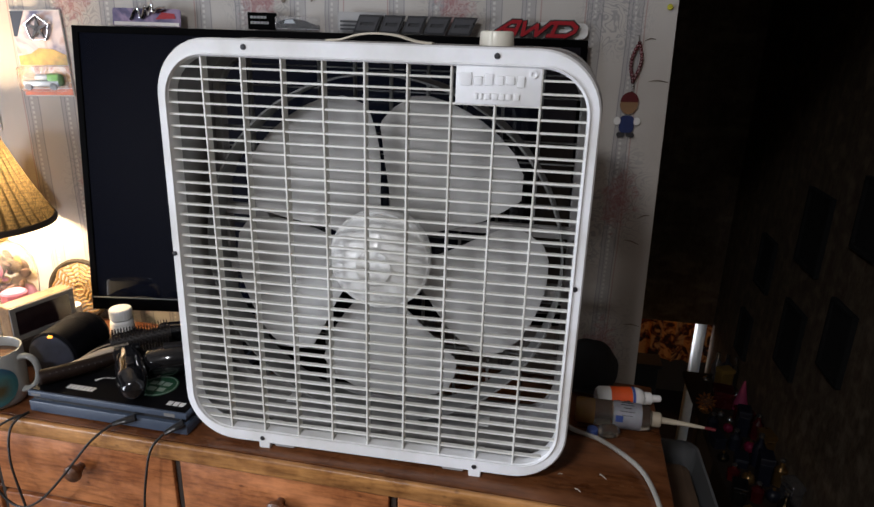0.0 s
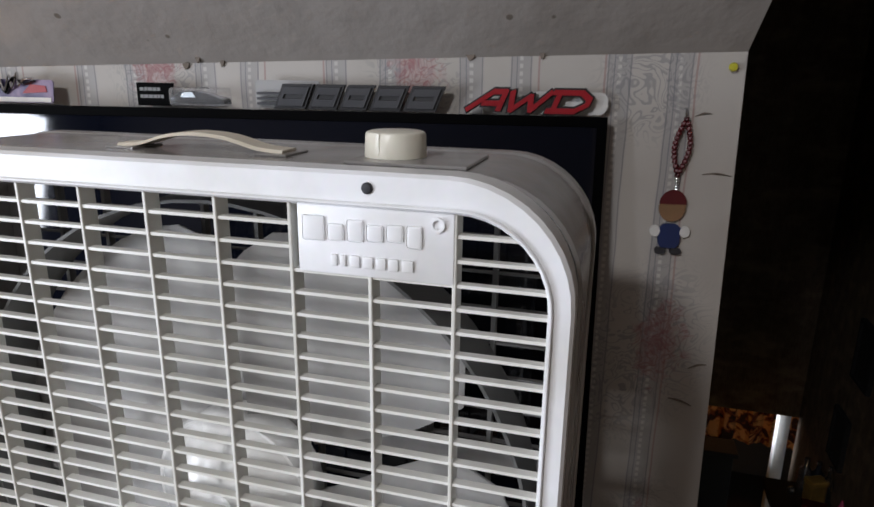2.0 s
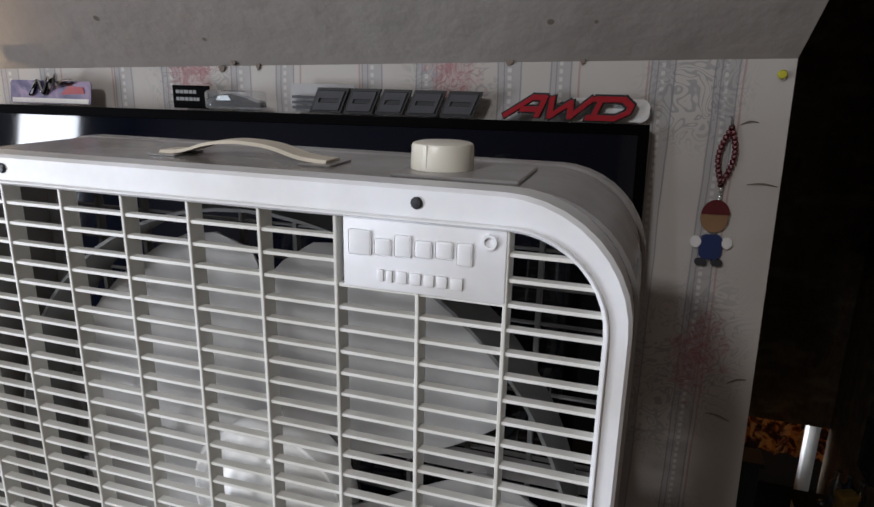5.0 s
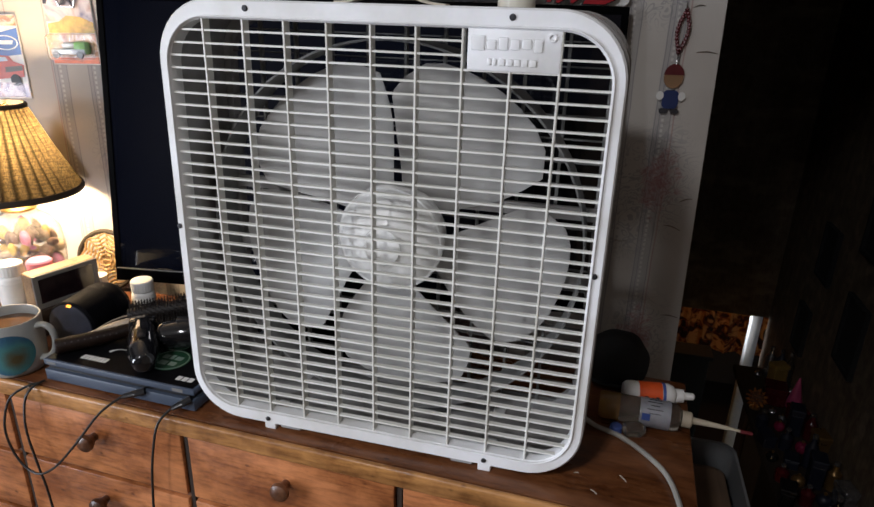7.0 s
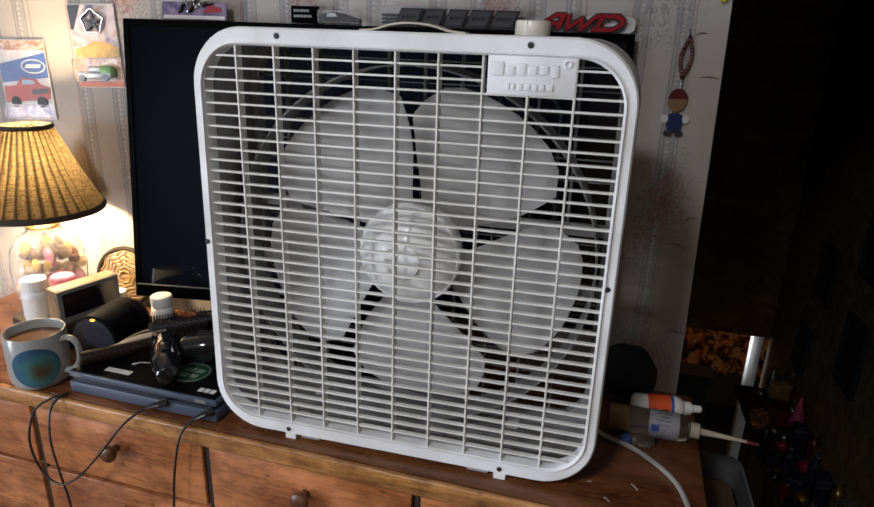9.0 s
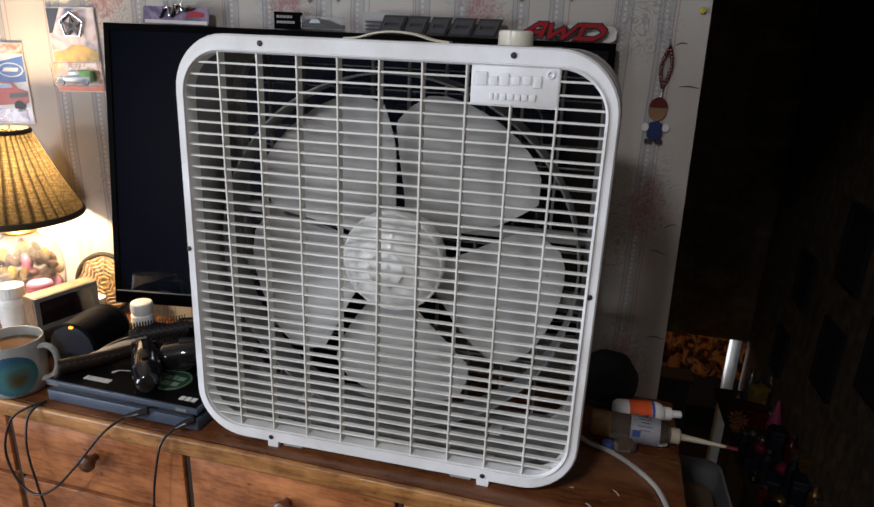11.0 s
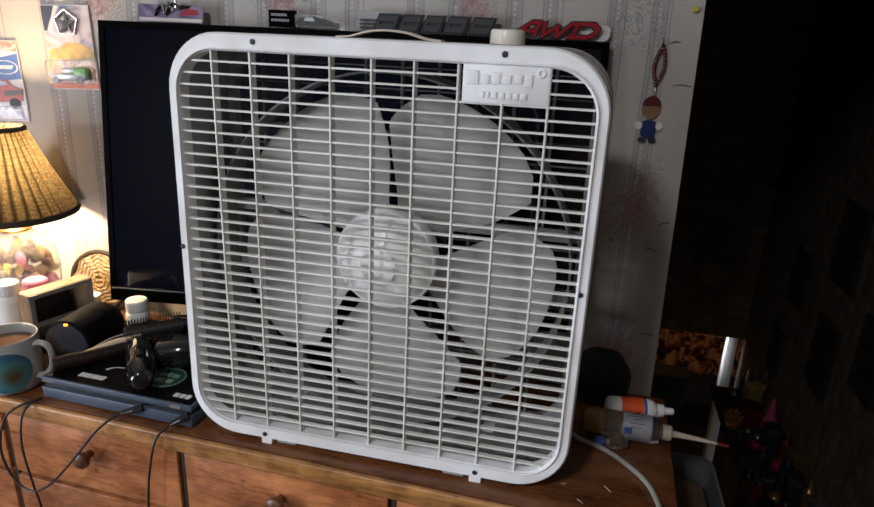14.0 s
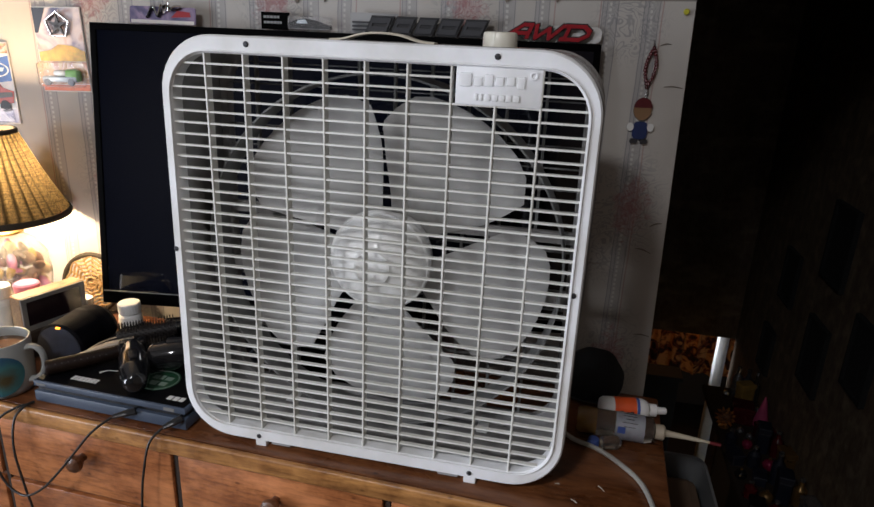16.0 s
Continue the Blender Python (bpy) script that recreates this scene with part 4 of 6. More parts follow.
hub = part("hub_cover", lathe([(0.0200, 0.0540), (0.0238, 0.0528), (0.0252, 0.0490), (0.0290, 0.0465), (0.0430, 0.0415), (0.0560, 0.0340), (0.0640, 0.0250), (0.0664, 0.0230), (0.0690, 0.0230), (0.0706, 0.0200), (0.0700, 0.0080), (0.0680, -0.010)], 56, m=pose(RX, RY + 0.028, RZ, 90, 0, 0)), "fan_hub", fan, "white domed hub cover", smooth=True)
part("hub_cap", lathe([(0.0005, 0.0530), (0.0150, 0.0530), (0.0180, 0.0515), (0.0190, 0.0480), (0.0190, 0.0430), (0.0005, 0.0430)], 32, m=pose(RX, RY + 0.028, RZ, 90, 0, 0)), "fan_hub", hub, smooth=True)
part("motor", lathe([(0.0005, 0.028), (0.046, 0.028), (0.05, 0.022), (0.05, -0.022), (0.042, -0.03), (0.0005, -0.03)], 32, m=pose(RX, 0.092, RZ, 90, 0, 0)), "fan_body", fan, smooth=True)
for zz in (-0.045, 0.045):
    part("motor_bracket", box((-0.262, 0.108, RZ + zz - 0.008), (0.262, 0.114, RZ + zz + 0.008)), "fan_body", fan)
blade_bm = bmesh.new()
NR, NA = 13, 10
grid = []
for i in range(NR):
    g = i / (NR - 1)
    r = 0.060 + (0.229 - 0.060) * g
    span = radians(50 + 17 * math.sin(math.pi * min(0.5, g * 0.9)))
    tilt = 0.036 * (1 - 0.40 * g)
    line = []
    for j in range(NA):
        f = j / (NA - 1) - 0.5
        sweep = f * span * (1 - 0.20 * max(0.0, g - 0.80) / 0.20 * (0.5 + f)) + 0.12 * g
        rr = r - 0.024 * abs(2 * f) ** 5 * max(0.0, g - 0.6) / 0.4
        line.append((rr * math.cos(sweep), -f * tilt + 0.007 * (1 - (2 * f) ** 2), rr * math.sin(sweep)))
    grid.append(line)
for off in (0.0, 0.0022):
    vs = [[blade_bm.verts.new((x, y + off, z)) for x, y, z in line] for line in grid]
    for a, b in zip(vs, vs[1:]):
        for j in range(NA - 1):
            blade_bm.faces.new((a[j], a[j + 1], b[j + 1], b[j]))
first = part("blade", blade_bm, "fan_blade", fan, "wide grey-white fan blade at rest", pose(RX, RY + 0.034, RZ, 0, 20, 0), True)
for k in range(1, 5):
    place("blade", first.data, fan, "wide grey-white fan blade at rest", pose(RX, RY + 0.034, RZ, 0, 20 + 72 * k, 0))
cord = tube([(0.030, 0.862, TOP + 0.014), (0.055, 0.850, TOP + 0.006), (0.088, 0.838, TOP + 0.0042), (0.122, 0.808, TOP + 0.0042), (0.148, 0.770, TOP + 0.0042), (0.160, 0.715, TOP + 0.004), (0.163, 0.672, TOP - 0.004), (0.164, 0.655, TOP - 0.05), (0.166, 0.652, TOP - 0.25)], 0.0036, 8, 8, m=pose(-CX, -0.72, -TOP))
part("power_cord", cord, "cord_white", fan, "ivory mains cord", smooth=True)


# ---- television behind the fan ----
TV = pose(-0.399, 1.037, 0.863, 0, 0, 8.5) @ pose(0, 0, 0, -7.6, 0, 0)
tv = thing("television", TV, "black flat-screen television, off, leaning back by the wall", "television")
TW, TH = 0.895, 0.512
part("back_shell", box((-TW / 2, 0.0045, 0), (TW / 2, 0.022, TH), 0.004, 2), "tv_black", tv, smooth=True)
part("back_bulge", box((-TW / 2 + 0.12, 0.0215, 0.04), (TW / 2 - 0.12, 0.036, TH - 0.16), 0.008, 2), "tv_black", tv, smooth=True)
oo = [(-TW / 2, 0), (TW / 2, 0), (TW / 2, TH), (-TW / 2, TH)]
ii = [(-TW / 2 + 0.012, 0.026), (TW / 2 - 0.012, 0.026), (TW / 2 - 0.012, TH - 0.012), (-TW / 2 + 0.012, TH - 0.012)]
part("bezel", frame_ring(oo, ii, 0.0, 0.0044, lip=0.0012), "tv_black", tv)
part("screen", box((-TW / 2 + 0.0115, 0.0020, 0.0255), (TW / 2 - 0.0115, 0.0042, TH - 0.0115)), "black_gloss", tv, "glossy black screen")
part("trim_strip", box((-TW / 2 + 0.004, -0.0012, 0.0235), (TW / 2 - 0.004, 0.0006, 0.0255)), "bezel", tv)
neck = TV.inverted() @ pose(-0.41, 1.005, TOP, 0, 0, -1.9)
part("stand_neck", box((-0.05, 0.02, 0.008), (0.05, 0.045, 0.13), 0.004, 2, m=neck), "tv_black", tv)
part("stand_base", box((-0.17, -0.09, 0.0), (0.17, 0.055, 0.012), 0.004, 2, m=neck), "tv_black", tv)


# ---- things on the dresser, lamp side ----
def table_lamp(p):
    lamp = thing("table_lamp", pose(p[0], p[1], TOP), "lit lamp with pleated cloth shade and filled glass base", "lamp")
    prof_out = [(0.0005, 0.0), (0.040, 0.0), (0.050, 0.008), (0.056, 0.030), (0.064, 0.070), (0.067, 0.110), (0.062, 0.145), (0.046, 0.170), (0.030, 0.180), (0.027, 0.186)]
    prof_in = [(0.0245, 0.186), (0.0275, 0.178), (0.0435, 0.168), (0.0595, 0.143), (0.0645, 0.110), (0.0615, 0.071), (0.0535, 0.032), (0.048, 0.012), (0.039, 0.004), (0.0005, 0.004)]
    part("glass_base", lathe(prof_out + prof_in, 40), "glass", lamp, "clear glass jar base", smooth=True).visible_shadow = False
    rnd = random.Random(4)
    for i in range(80):
        zz = rnd.uniform(0.014, 0.150)
        top_r = 0.050 if 0.05 < zz < 0.13 else 0.038
        a, rr = rnd.uniform(0, 6.28), top_r * math.sqrt(rnd.random())
        own = ball(rnd.uniform(0.011, 0.020), sub=2, m=Matrix.Translation((rr * math.cos(a), rr * math.sin(a), zz)) @ Euler((rnd.random() * 3, rnd.random() * 3, 0)).to_matrix().to_4x4() @ Matrix.Diagonal((1, 0.75, 0.42, 1)))
        part("dried_petal", own, ("potpourri_a", "potpourri_b", "potpourri_c", "potpourri_b", "potpourri_c", "pink")[i % 6 if i % 17 else 5], lamp, smooth=True)
    part("collar", lathe([(0.0005, 0.186), (0.029, 0.186), (0.030, 0.190), (0.018, 0.196), (0.012, 0.200), (0.010, 0.212), (0.014, 0.215), (0.014, 0.258), (0.0005, 0.259)], 28), "brass", lamp, "brass collar and socket", smooth=True)
    part("bulb", lathe([(0.0005, 0.260), (0.012, 0.261), (0.014, 0.270), (0.024, 0.292), (0.026, 0.306), (0.020, 0.324), (0.0005, 0.332)], 24), "bulb", lamp, "glowing warm bulb", smooth=True).visible_shadow = False
    Z_LO, Z_HI, R_LO, R_HI = 0.224, 0.376, 0.111, 0.043
    own = bmesh.new()
    seg, pleats = 240, 34
    rings = []
    for k in range(7):
        f = k / 6
        r = R_LO + (R_HI - R_LO) * f
        r *= 1.0 + 0.045 * math.sin(math.pi * f) * -1
        z = Z_LO + (Z_HI - Z_LO) * f
        rings.append([own.verts.new(((r + 0.0038 * (0.4 + 0.6 * (1 - f)) * math.cos(pleats * 2 * math.pi * i / seg)) * math.cos(2 * math.pi * i / seg), (r + 0.0038 * (0.4 + 0.6 * (1 - f)) * math.cos(pleats * 2 * math.pi * i / seg)) * math.sin(2 * math.pi * i / seg), z)) for i in range(seg)])
    for a, b in zip(rings, rings[1:]):
        for i in range(seg):
            own.faces.new((a[i], a[(i + 1) % seg], b[(i + 1) % seg], b[i]))
    shade = part("shade", own, "shade", lamp, "pleated tan cloth shade glowing from within", smooth=True)
    for r, z, t in ((R_LO + 0.001, Z_LO, 0.0055), (R_HI + 0.0005, Z_HI, 0.004)):
        part("shade_trim", lathe([(r + 0.0016, z - t), (r + 0.0032, z), (r + 0.0010, z + t), (r - 0.0022, z + t), (r - 0.0022, z - t)], 64, close=True), "shade_trim", shade, "dark braid trim", smooth=True)
    for a in (0, 120, 240):
        part("shade_spoke", tube([(0.0, 0, Z_HI - 0.004), (R_HI * math.cos(radians(a)), R_HI * math.sin(radians(a)), Z_HI - 0.002)], 0.0012, 6, 1), "brass", shade)
    part("harp", tube([(0.013, 0, 0.222), (0.031, 0, 0.26), (0.028, 0, 0.335), (0.0, 0, 0.378), (-0.028, 0, 0.335), (-0.031, 0, 0.26), (-0.013, 0, 0.222)], 0.0014, 6, 6), "brass", lamp)
    return lamp


table_lamp(LAMP)


def pill_bottle(p, r, h, label, name="pill_bottle", cap="white", tag="white_paper"):
    b = thing(name, pose(*p), label, "bottle")
    part("body", lathe([(0.0005, 0), (r * 0.92, 0), (r, 0.003), (r, h * 0.66), (r * 0.94, h * 0.71), (r * 0.74, h * 0.75), (r * 0.74, h * 0.79), (0.0005, h * 0.79)], 28), "white", b, smooth=True)
    own = bmesh.new()
    seg = 48
    rings = []
    for rr, z in ((r * 0.90, h * 0.745), (r * 0.93, h * 0.76), (r * 0.93, h * 0.97), (r * 0.86, h), (0.0006, h)):
        rings.append([own.verts.new(((rr + (0.0005 if i % 2 else 0)) * math.cos(2 * math.pi * i / seg), (rr + (0.0005 if i % 2 else 0)) * math.sin(2 * math.pi * i / seg), z)) for i in range(seg)])
    for a, c in zip(rings, rings[1:]):
        for i in range(seg):
            own.faces.new((a[i], a[(i + 1) % seg], c[(i + 1) % seg], c[i]))
    own.faces.new(rings[0])
    part("cap", own, cap, b, "ribbed white cap")
    part("paper_label", lathe([(r + 0.0003, h * 0.12), (r + 0.0007, h * 0.12), (r + 0.0007, h * 0.58), (r + 0.0003, h * 0.58)], 28, close=True), tag, b, smooth=True)
    return b


pill_bottle((-0.768, 0.950, TOP + 0.0), 0.0205, 0.079, "small white plastic pill bottle standing before the television")
pill_bottle((-0.945, 0.846, TOP + 0.0505), 0.0225, 0.078, "white plastic bottle standing beside the wooden clock", "supplement_bottle")
jar = thing("small_jar", pose(-0.934, 0.897, TOP + 0.0505), "small jar with a pink lid beside the clock", "jar")
part("body", lathe([(0.0005, 0), (0.018, 0), (0.020, 0.004), (0.020, 0.046), (0.018, 0.050), (0.0005, 0.050)], 28), "white", jar, smooth=True)
part("lid", lathe([(0.0005, 0.0505), (0.021, 0.0505), (0.021, 0.064), (0.018, 0.067), (0.0005, 0.067)], 28), "pink", jar, "pink lid", smooth=True)

# wooden clock, turned towards the bed
STACK = pose(-0.888, 0.833, TOP, 0, 0, 73)
carton = thing("dark_carton", STACK, "dark flat carton under the clock and bottle", "box")
part("carton_body", box((-0.030, -0.002, 0.0), (0.118, 0.105, 0.0505), 0.002, 1), "gap_shade", carton)
STEP_UP = 0.0505
clock = thing("digital_clock", STACK @ pose(0, 0.0015, STEP_UP), "oak-cased digital clock with a dark display", "clock")
CW, CD, CH = 0.117, 0.032, 0.063
part("case", box((0, 0.0015, 0), (CW, CD, CH), 0.0015, 1), "clock_wood", clock)
cl_o = [(0.001, 0.001), (CW - 0.001, 0.001), (CW - 0.001, CH - 0.001), (0.001, CH - 0.001)]
cl_i = [(0.010, 0.010), (CW - 0.010, 0.010), (CW - 0.010, CH - 0.009), (0.010, CH - 0.009)]
part("bezel", frame_ring(cl_o, cl_i, -0.0015, 0.0014, lip=0.0005), "bezel", clock, "grey bezel")
part("display", box((0.0095, -0.0003, 0.0095), (CW - 0.0095, 0.0013, CH - 0.0085)), "smoke", clock, "dark smoked display, off")

# round speaker lying on its side
speaker = thing("portable_speaker", pose(-0.803, 0.812, TOP + 0.0444, 0, 0, 3), "dark cylindrical speaker lying down, orange light on", "speaker")
ax = pose(0, 0, 0, -90, 0, 0) @ Matrix.Scale(0.935, 4)
part("body", lathe([(0.0005, 0.006), (0.030, 0.006), (0.0385, 0.0035), (0.043, 0.003), (0.0465, 0.007), (0.0465, 0.098), (0.043, 0.106), (0.036, 0.110), (0.036, 0.116), (0.0005, 0.116)], 40, m=ax), "speaker_black", speaker, smooth=True)
part("end_disc", lathe([(0.0005, 0.0), (0.037, 0.001), (0.0425, 0.004), (0.0425, 0.0065), (0.0005, 0.0065)], 40, m=ax @ pose(0, 0, -0.003)), "slate_dark", speaker, "blue-grey end disc", smooth=True)
part("light_ring", lathe([(0.0435, 0.002), (0.045, 0.0035), (0.0435, 0.0055), (0.042, 0.0038)], 40, m=ax, close=True), "speaker_black", speaker, smooth=True)
part("indicator", box((-0.0035, -0.0015, 0.0375), (0.0035, 0.0035, 0.0405), 0.0008, 1, m=pose(0, 0, 0, 0, 6, 0)), "led", speaker, "orange indicator light")
part("base_ring", lathe([(0.0468, 0.07), (0.0475, 0.072), (0.0475, 0.084), (0.0468, 0.086)], 40, m=ax, close=True), "speaker_black", speaker, smooth=True)

# mug with coffee
mug = thing("mug", pose(-0.850, 0.745, TOP, 0, 0, 12) @ Matrix.Diagonal((1.0, 1.0, 0.91, 1.0)), "pale glazed mug with a teal picture, nearly full of coffee", "mug")
part("body", lathe([(0.0005, 0), (0.036, 0), (0.041, 0.003), (0.0445, 0.012), (0.0455, 0.040), (0.0455, 0.096), (0.0445, 0.0985), (0.0425, 0.0985), (0.0415, 0.096), (0.0415, 0.014), (0.036, 0.006), (0.0005, 0.006)], 48), "mug", mug, smooth=True)
part("coffee", lathe([(0.0005, 0.080), (0.0413, 0.080), (0.0413, 0.082), (0.0005, 0.082)], 40), "coffee", mug, "milky coffee", smooth=True)
part("handle", tube([(0.043, 0, 0.083), (0.056, 0, 0.086), (0.067, 0, 0.077), (0.070, 0, 0.056), (0.065, 0, 0.036), (0.053, 0, 0.024), (0.043, 0, 0.022)], [0.0075, 0.0062, 0.0058, 0.0058, 0.006, 0.007, 0.008], 12, 6, flat=0.75), "mug", mug, smooth=True)
own = bmesh.new()
cen = radians(-62)
loops = []
for k in range(7):
    rr = 0.037 * k / 6
    loops.append([own.verts.new((0.0458 * math.cos(cen + rr * math.cos(2 * math.pi * i / 28) / 0.0458), 0.0458 * math.sin(cen + rr * math.cos(2 * math.pi * i / 28) / 0.0458), 0.046 + rr * math.sin(2 * math.pi * i / 28))) for i in range(28)] if k else None)
for a, b in zip(loops[1:], loops[2:]):
    for i in range(28):
        own.faces.new((a[i], a[(i + 1) % 28], b[(i + 1) % 28], b[i]))
own.faces.new(loops[1])
part("printed_picture", own, "mug_teal", mug, "round teal and brown picture")
# rattan mat leaning on the wall
rattan = thing("rattan_mat", pose(-0.925, 1.035, TOP, 0, 0, 7) @ pose(0, 0, 0, -10, 0, 0), "round openwork rattan mat leaning against the wall", "mat")
R = 0.062
part("rim", tube([((R - 0.003) * math.cos(i * 2 * math.pi / 32), 0, R + (R - 0.003) * math.sin(i * 2 * math.pi / 32)) for i in range(33)], 0.0050, 8, 1), "shade_trim", rattan, "dark bound rim", smooth=True)
for k in range(8):
    a = k * math.pi / 8
    part("cane", tube([(-0.056 * math.cos(a), 0.0006 * k, R - 0.056 * math.sin(a)), (0.056 * math.cos(a), 0.0006 * k, R + 0.056 * math.sin(a))], 0.0018, 6, 1), "rattan", rattan)
for r in (0.012, 0.020, 0.028, 0.036, 0.044, 0.052):
    part("cane_ring", tube([(r * (1 + 0.08 * math.cos(8 * i * 2 * math.pi / 32)) * math.cos(i * 2 * math.pi / 32), -0.002, R + r * (1 + 0.08 * math.cos(8 * i * 2 * math.pi / 32)) * math.sin(i * 2 * math.pi / 32)) for i in range(33)], 0.0022, 6, 1), "rattan", rattan)
spool = thing("white_spool", pose(-0.905, 0.995, TOP), "small ribbed white spool before the rattan mat", "spool")
own = lathe([(0.0005, 0), (0.016, 0)] + [(0.016 - 0.0012 * (k % 2), 0.003 + 0.004 * k) for k in range(12)] + [(0.016, 0.052), (0.0005, 0.052)], 24)
part("winding", own, "white", spool, smooth=True)

# ---- the console and what lies on it ----
con = thing("game_console", pose(-0.774, 0.7235, TOP, 0, 0, -1.8), "slim slate-blue game console with stickers on its lid", "console")
GW, GD = 0.268, 0.235
part("lower_half", box((0, 0, 0.003), (GW, GD, 0.0215), 0.0018, 2), "slate", con, smooth=True)
part("gap_band", box((0.004, 0.006, 0.0214), (GW - 0.004, GD - 0.004, 0.0290)), "black", con)
lid = part("upper_half", box((0, 0.001, 0.0289), (GW, GD, 0.0385), 0.0014, 2), "slate", con, smooth=True)
part("lid_skin", box((0.003, 0.004, 0.0384), (GW - 0.003, GD - 0.003, 0.0394), 0.0003, 1), "lid_black", lid, "black lid covered with stickers")
for i in range(3):
    part("foot", box((0.02 + i * 0.105, 0.012, 0.0), (0.04 + i * 0.105, 0.03, 0.0032)), "black", con)
part("round_sticker", lathe([(0.0005, 0.0), (0.030, 0.0), (0.030, 0.0004), (0.0005, 0.0004)], 36, m=pose(0.185, 0.060, 0.0395)), "green", lid, "round green sticker")
own = bmesh.new()
for (x0, y0, x1, y1) in ((0.168, 0.062, 0.178, 0.072), (0.180, 0.062, 0.187, 0.074), (0.190, 0.062, 0.202, 0.072), (0.172, 0.045, 0.186, 0.056), (0.189, 0.046, 0.201, 0.056)):
    box((x0, y0, 0.0400), (x1, y1, 0.0403), bm=own)
part("sticker_print", own, "sticker_pale", lid)
part("sticker_ring", lathe([(0.0265, 0.0004), (0.0280, 0.0004), (0.0280, 0.0008), (0.0265, 0.0008)], 40, m=pose(0.185, 0.060, 0.0395), close=True), "sticker_pale", lid)
own = bmesh.new()
x = 0.052
for w in (0.007, 0.006, 0.008, 0.006, 0.007, 0.007, 0.006):
    box((x, 0.020, 0.0395), (x + w - 0.0012, 0.031, 0.0399), bm=own)
    x += w
part("sticker_strip", own, "white_paper", lid, "white printed sticker")
own = bmesh.new()
for x in (0.226, 0.236, 0.246):
    box((x, 0.016, 0.0395), (x + 0.008, 0.026, 0.0399), bm=own)
part("sticker_strip", own, "white_paper", lid, "white printed sticker")
part("silver_sticker", tube([(0.08, 0.05, 0.0396), (0.088, 0.06, 0.0396), (0.105, 0.064, 0.0396), (0.12, 0.075, 0.0396)], [0.003, 0.001, 0.001, 0.002], 6, 5, flat=0.1), "white_paper", lid)
part("front_mark", box((0.006, 0.0004, 0.0315), (0.023, 0.002, 0.0350)), "bezel", lid, "faint grey front mark")
part("front_mark", box((0.232, 0.0004, 0.0308), (0.250, 0.002, 0.0360)), "bezel", lid, "faint grey front mark")
LIDZ = TOP + 0.0395


def at_con(x, y, z=0.0, rz=0.0):
    return pose(-0.774, 0.7235, LIDZ, 0, 0, -1.8) @ pose(x, y, z, 0, 0, rz)


# hair clipper lying on the lid, rounded end towards the edge
clip = thing("hair_clipper", at_con(0.184, 0.006, 0.0, 130), "glossy black hair clipper lying on the console", "clipper")
part("body", tube([(0.000, 0, 0.0200), (0.008, 0, 0.0205), (0.035, 0, 0.0235), (0.075, 0, 0.0255), (0.115, 0, 0.0265)], [0.0090, 0.0175, 0.0230, 0.0225, 0.0170], 20, 6), "black_shiny", clip, smooth=True)
part("switch", box((0.040, -0.006, 0.0445), (0.062, 0.006, 0.0485), 0.002, 2, m=pose(0, 0, 0, 0, -4, 0)), "black", clip, "black slide switch", smooth=True)
part("blade_head", box((0.113, -0.020, 0.012), (0.128, 0.020, 0.040), 0.004, 2), "black_shiny", clip, "black blade head", smooth=True)
own = bmesh.new()
for k in range(11):
    box((0.1315, -0.0185 + 0.0035 * k, 0.026), (0.1390, -0.0170 + 0.0035 * k, 0.034), bm=own)
part("blade_comb", own, "chrome", clip)
trimmer = thing("beard_trimmer", at_con(0.150, 0.080, 0.0, 28), "large glossy black trimmer with a chrome head on the console", "trimmer")
part("body", tube([(0.000, 0, 0.0240), (0.008, 0, 0.0245), (0.040, 0, 0.0265), (0.085, 0, 0.0280), (0.108, 0, 0.0285)], [0.0120, 0.0210, 0.0255, 0.0240, 0.0190], 20, 6), "black_shiny", trimmer, smooth=True)
part("chrome_band", lathe([(0.0215, -0.003), (0.0222, 0.0), (0.0215, 0.003), (0.0195, 0.003), (0.0195, -0.003)], 24, m=pose(0.103, 0, 0.0284, 0, 90, 0), close=True), "chrome", trimmer, "chrome band", smooth=True)
part("trimmer_head", box((0.108, -0.021, 0.014), (0.126, 0.021, 0.044), 0.005, 3), "chrome", trimmer, "chrome cutting head", smooth=True)
part("thumb_switch", box((0.030, -0.007, 0.0495), (0.062, 0.007, 0.0545), 0.002, 2), "black", trimmer, smooth=True)
part("lead", tube([(0.002, 0, 0.022), (-0.018, 0.006, 0.012), (-0.032, 0.022, 0.0030), (-0.010, 0.046, 0.0030), (0.030, 0.050, 0.0030), (0.052, 0.042, 0.0030)], 0.0026, 8, 8), "black", trimmer, smooth=True)


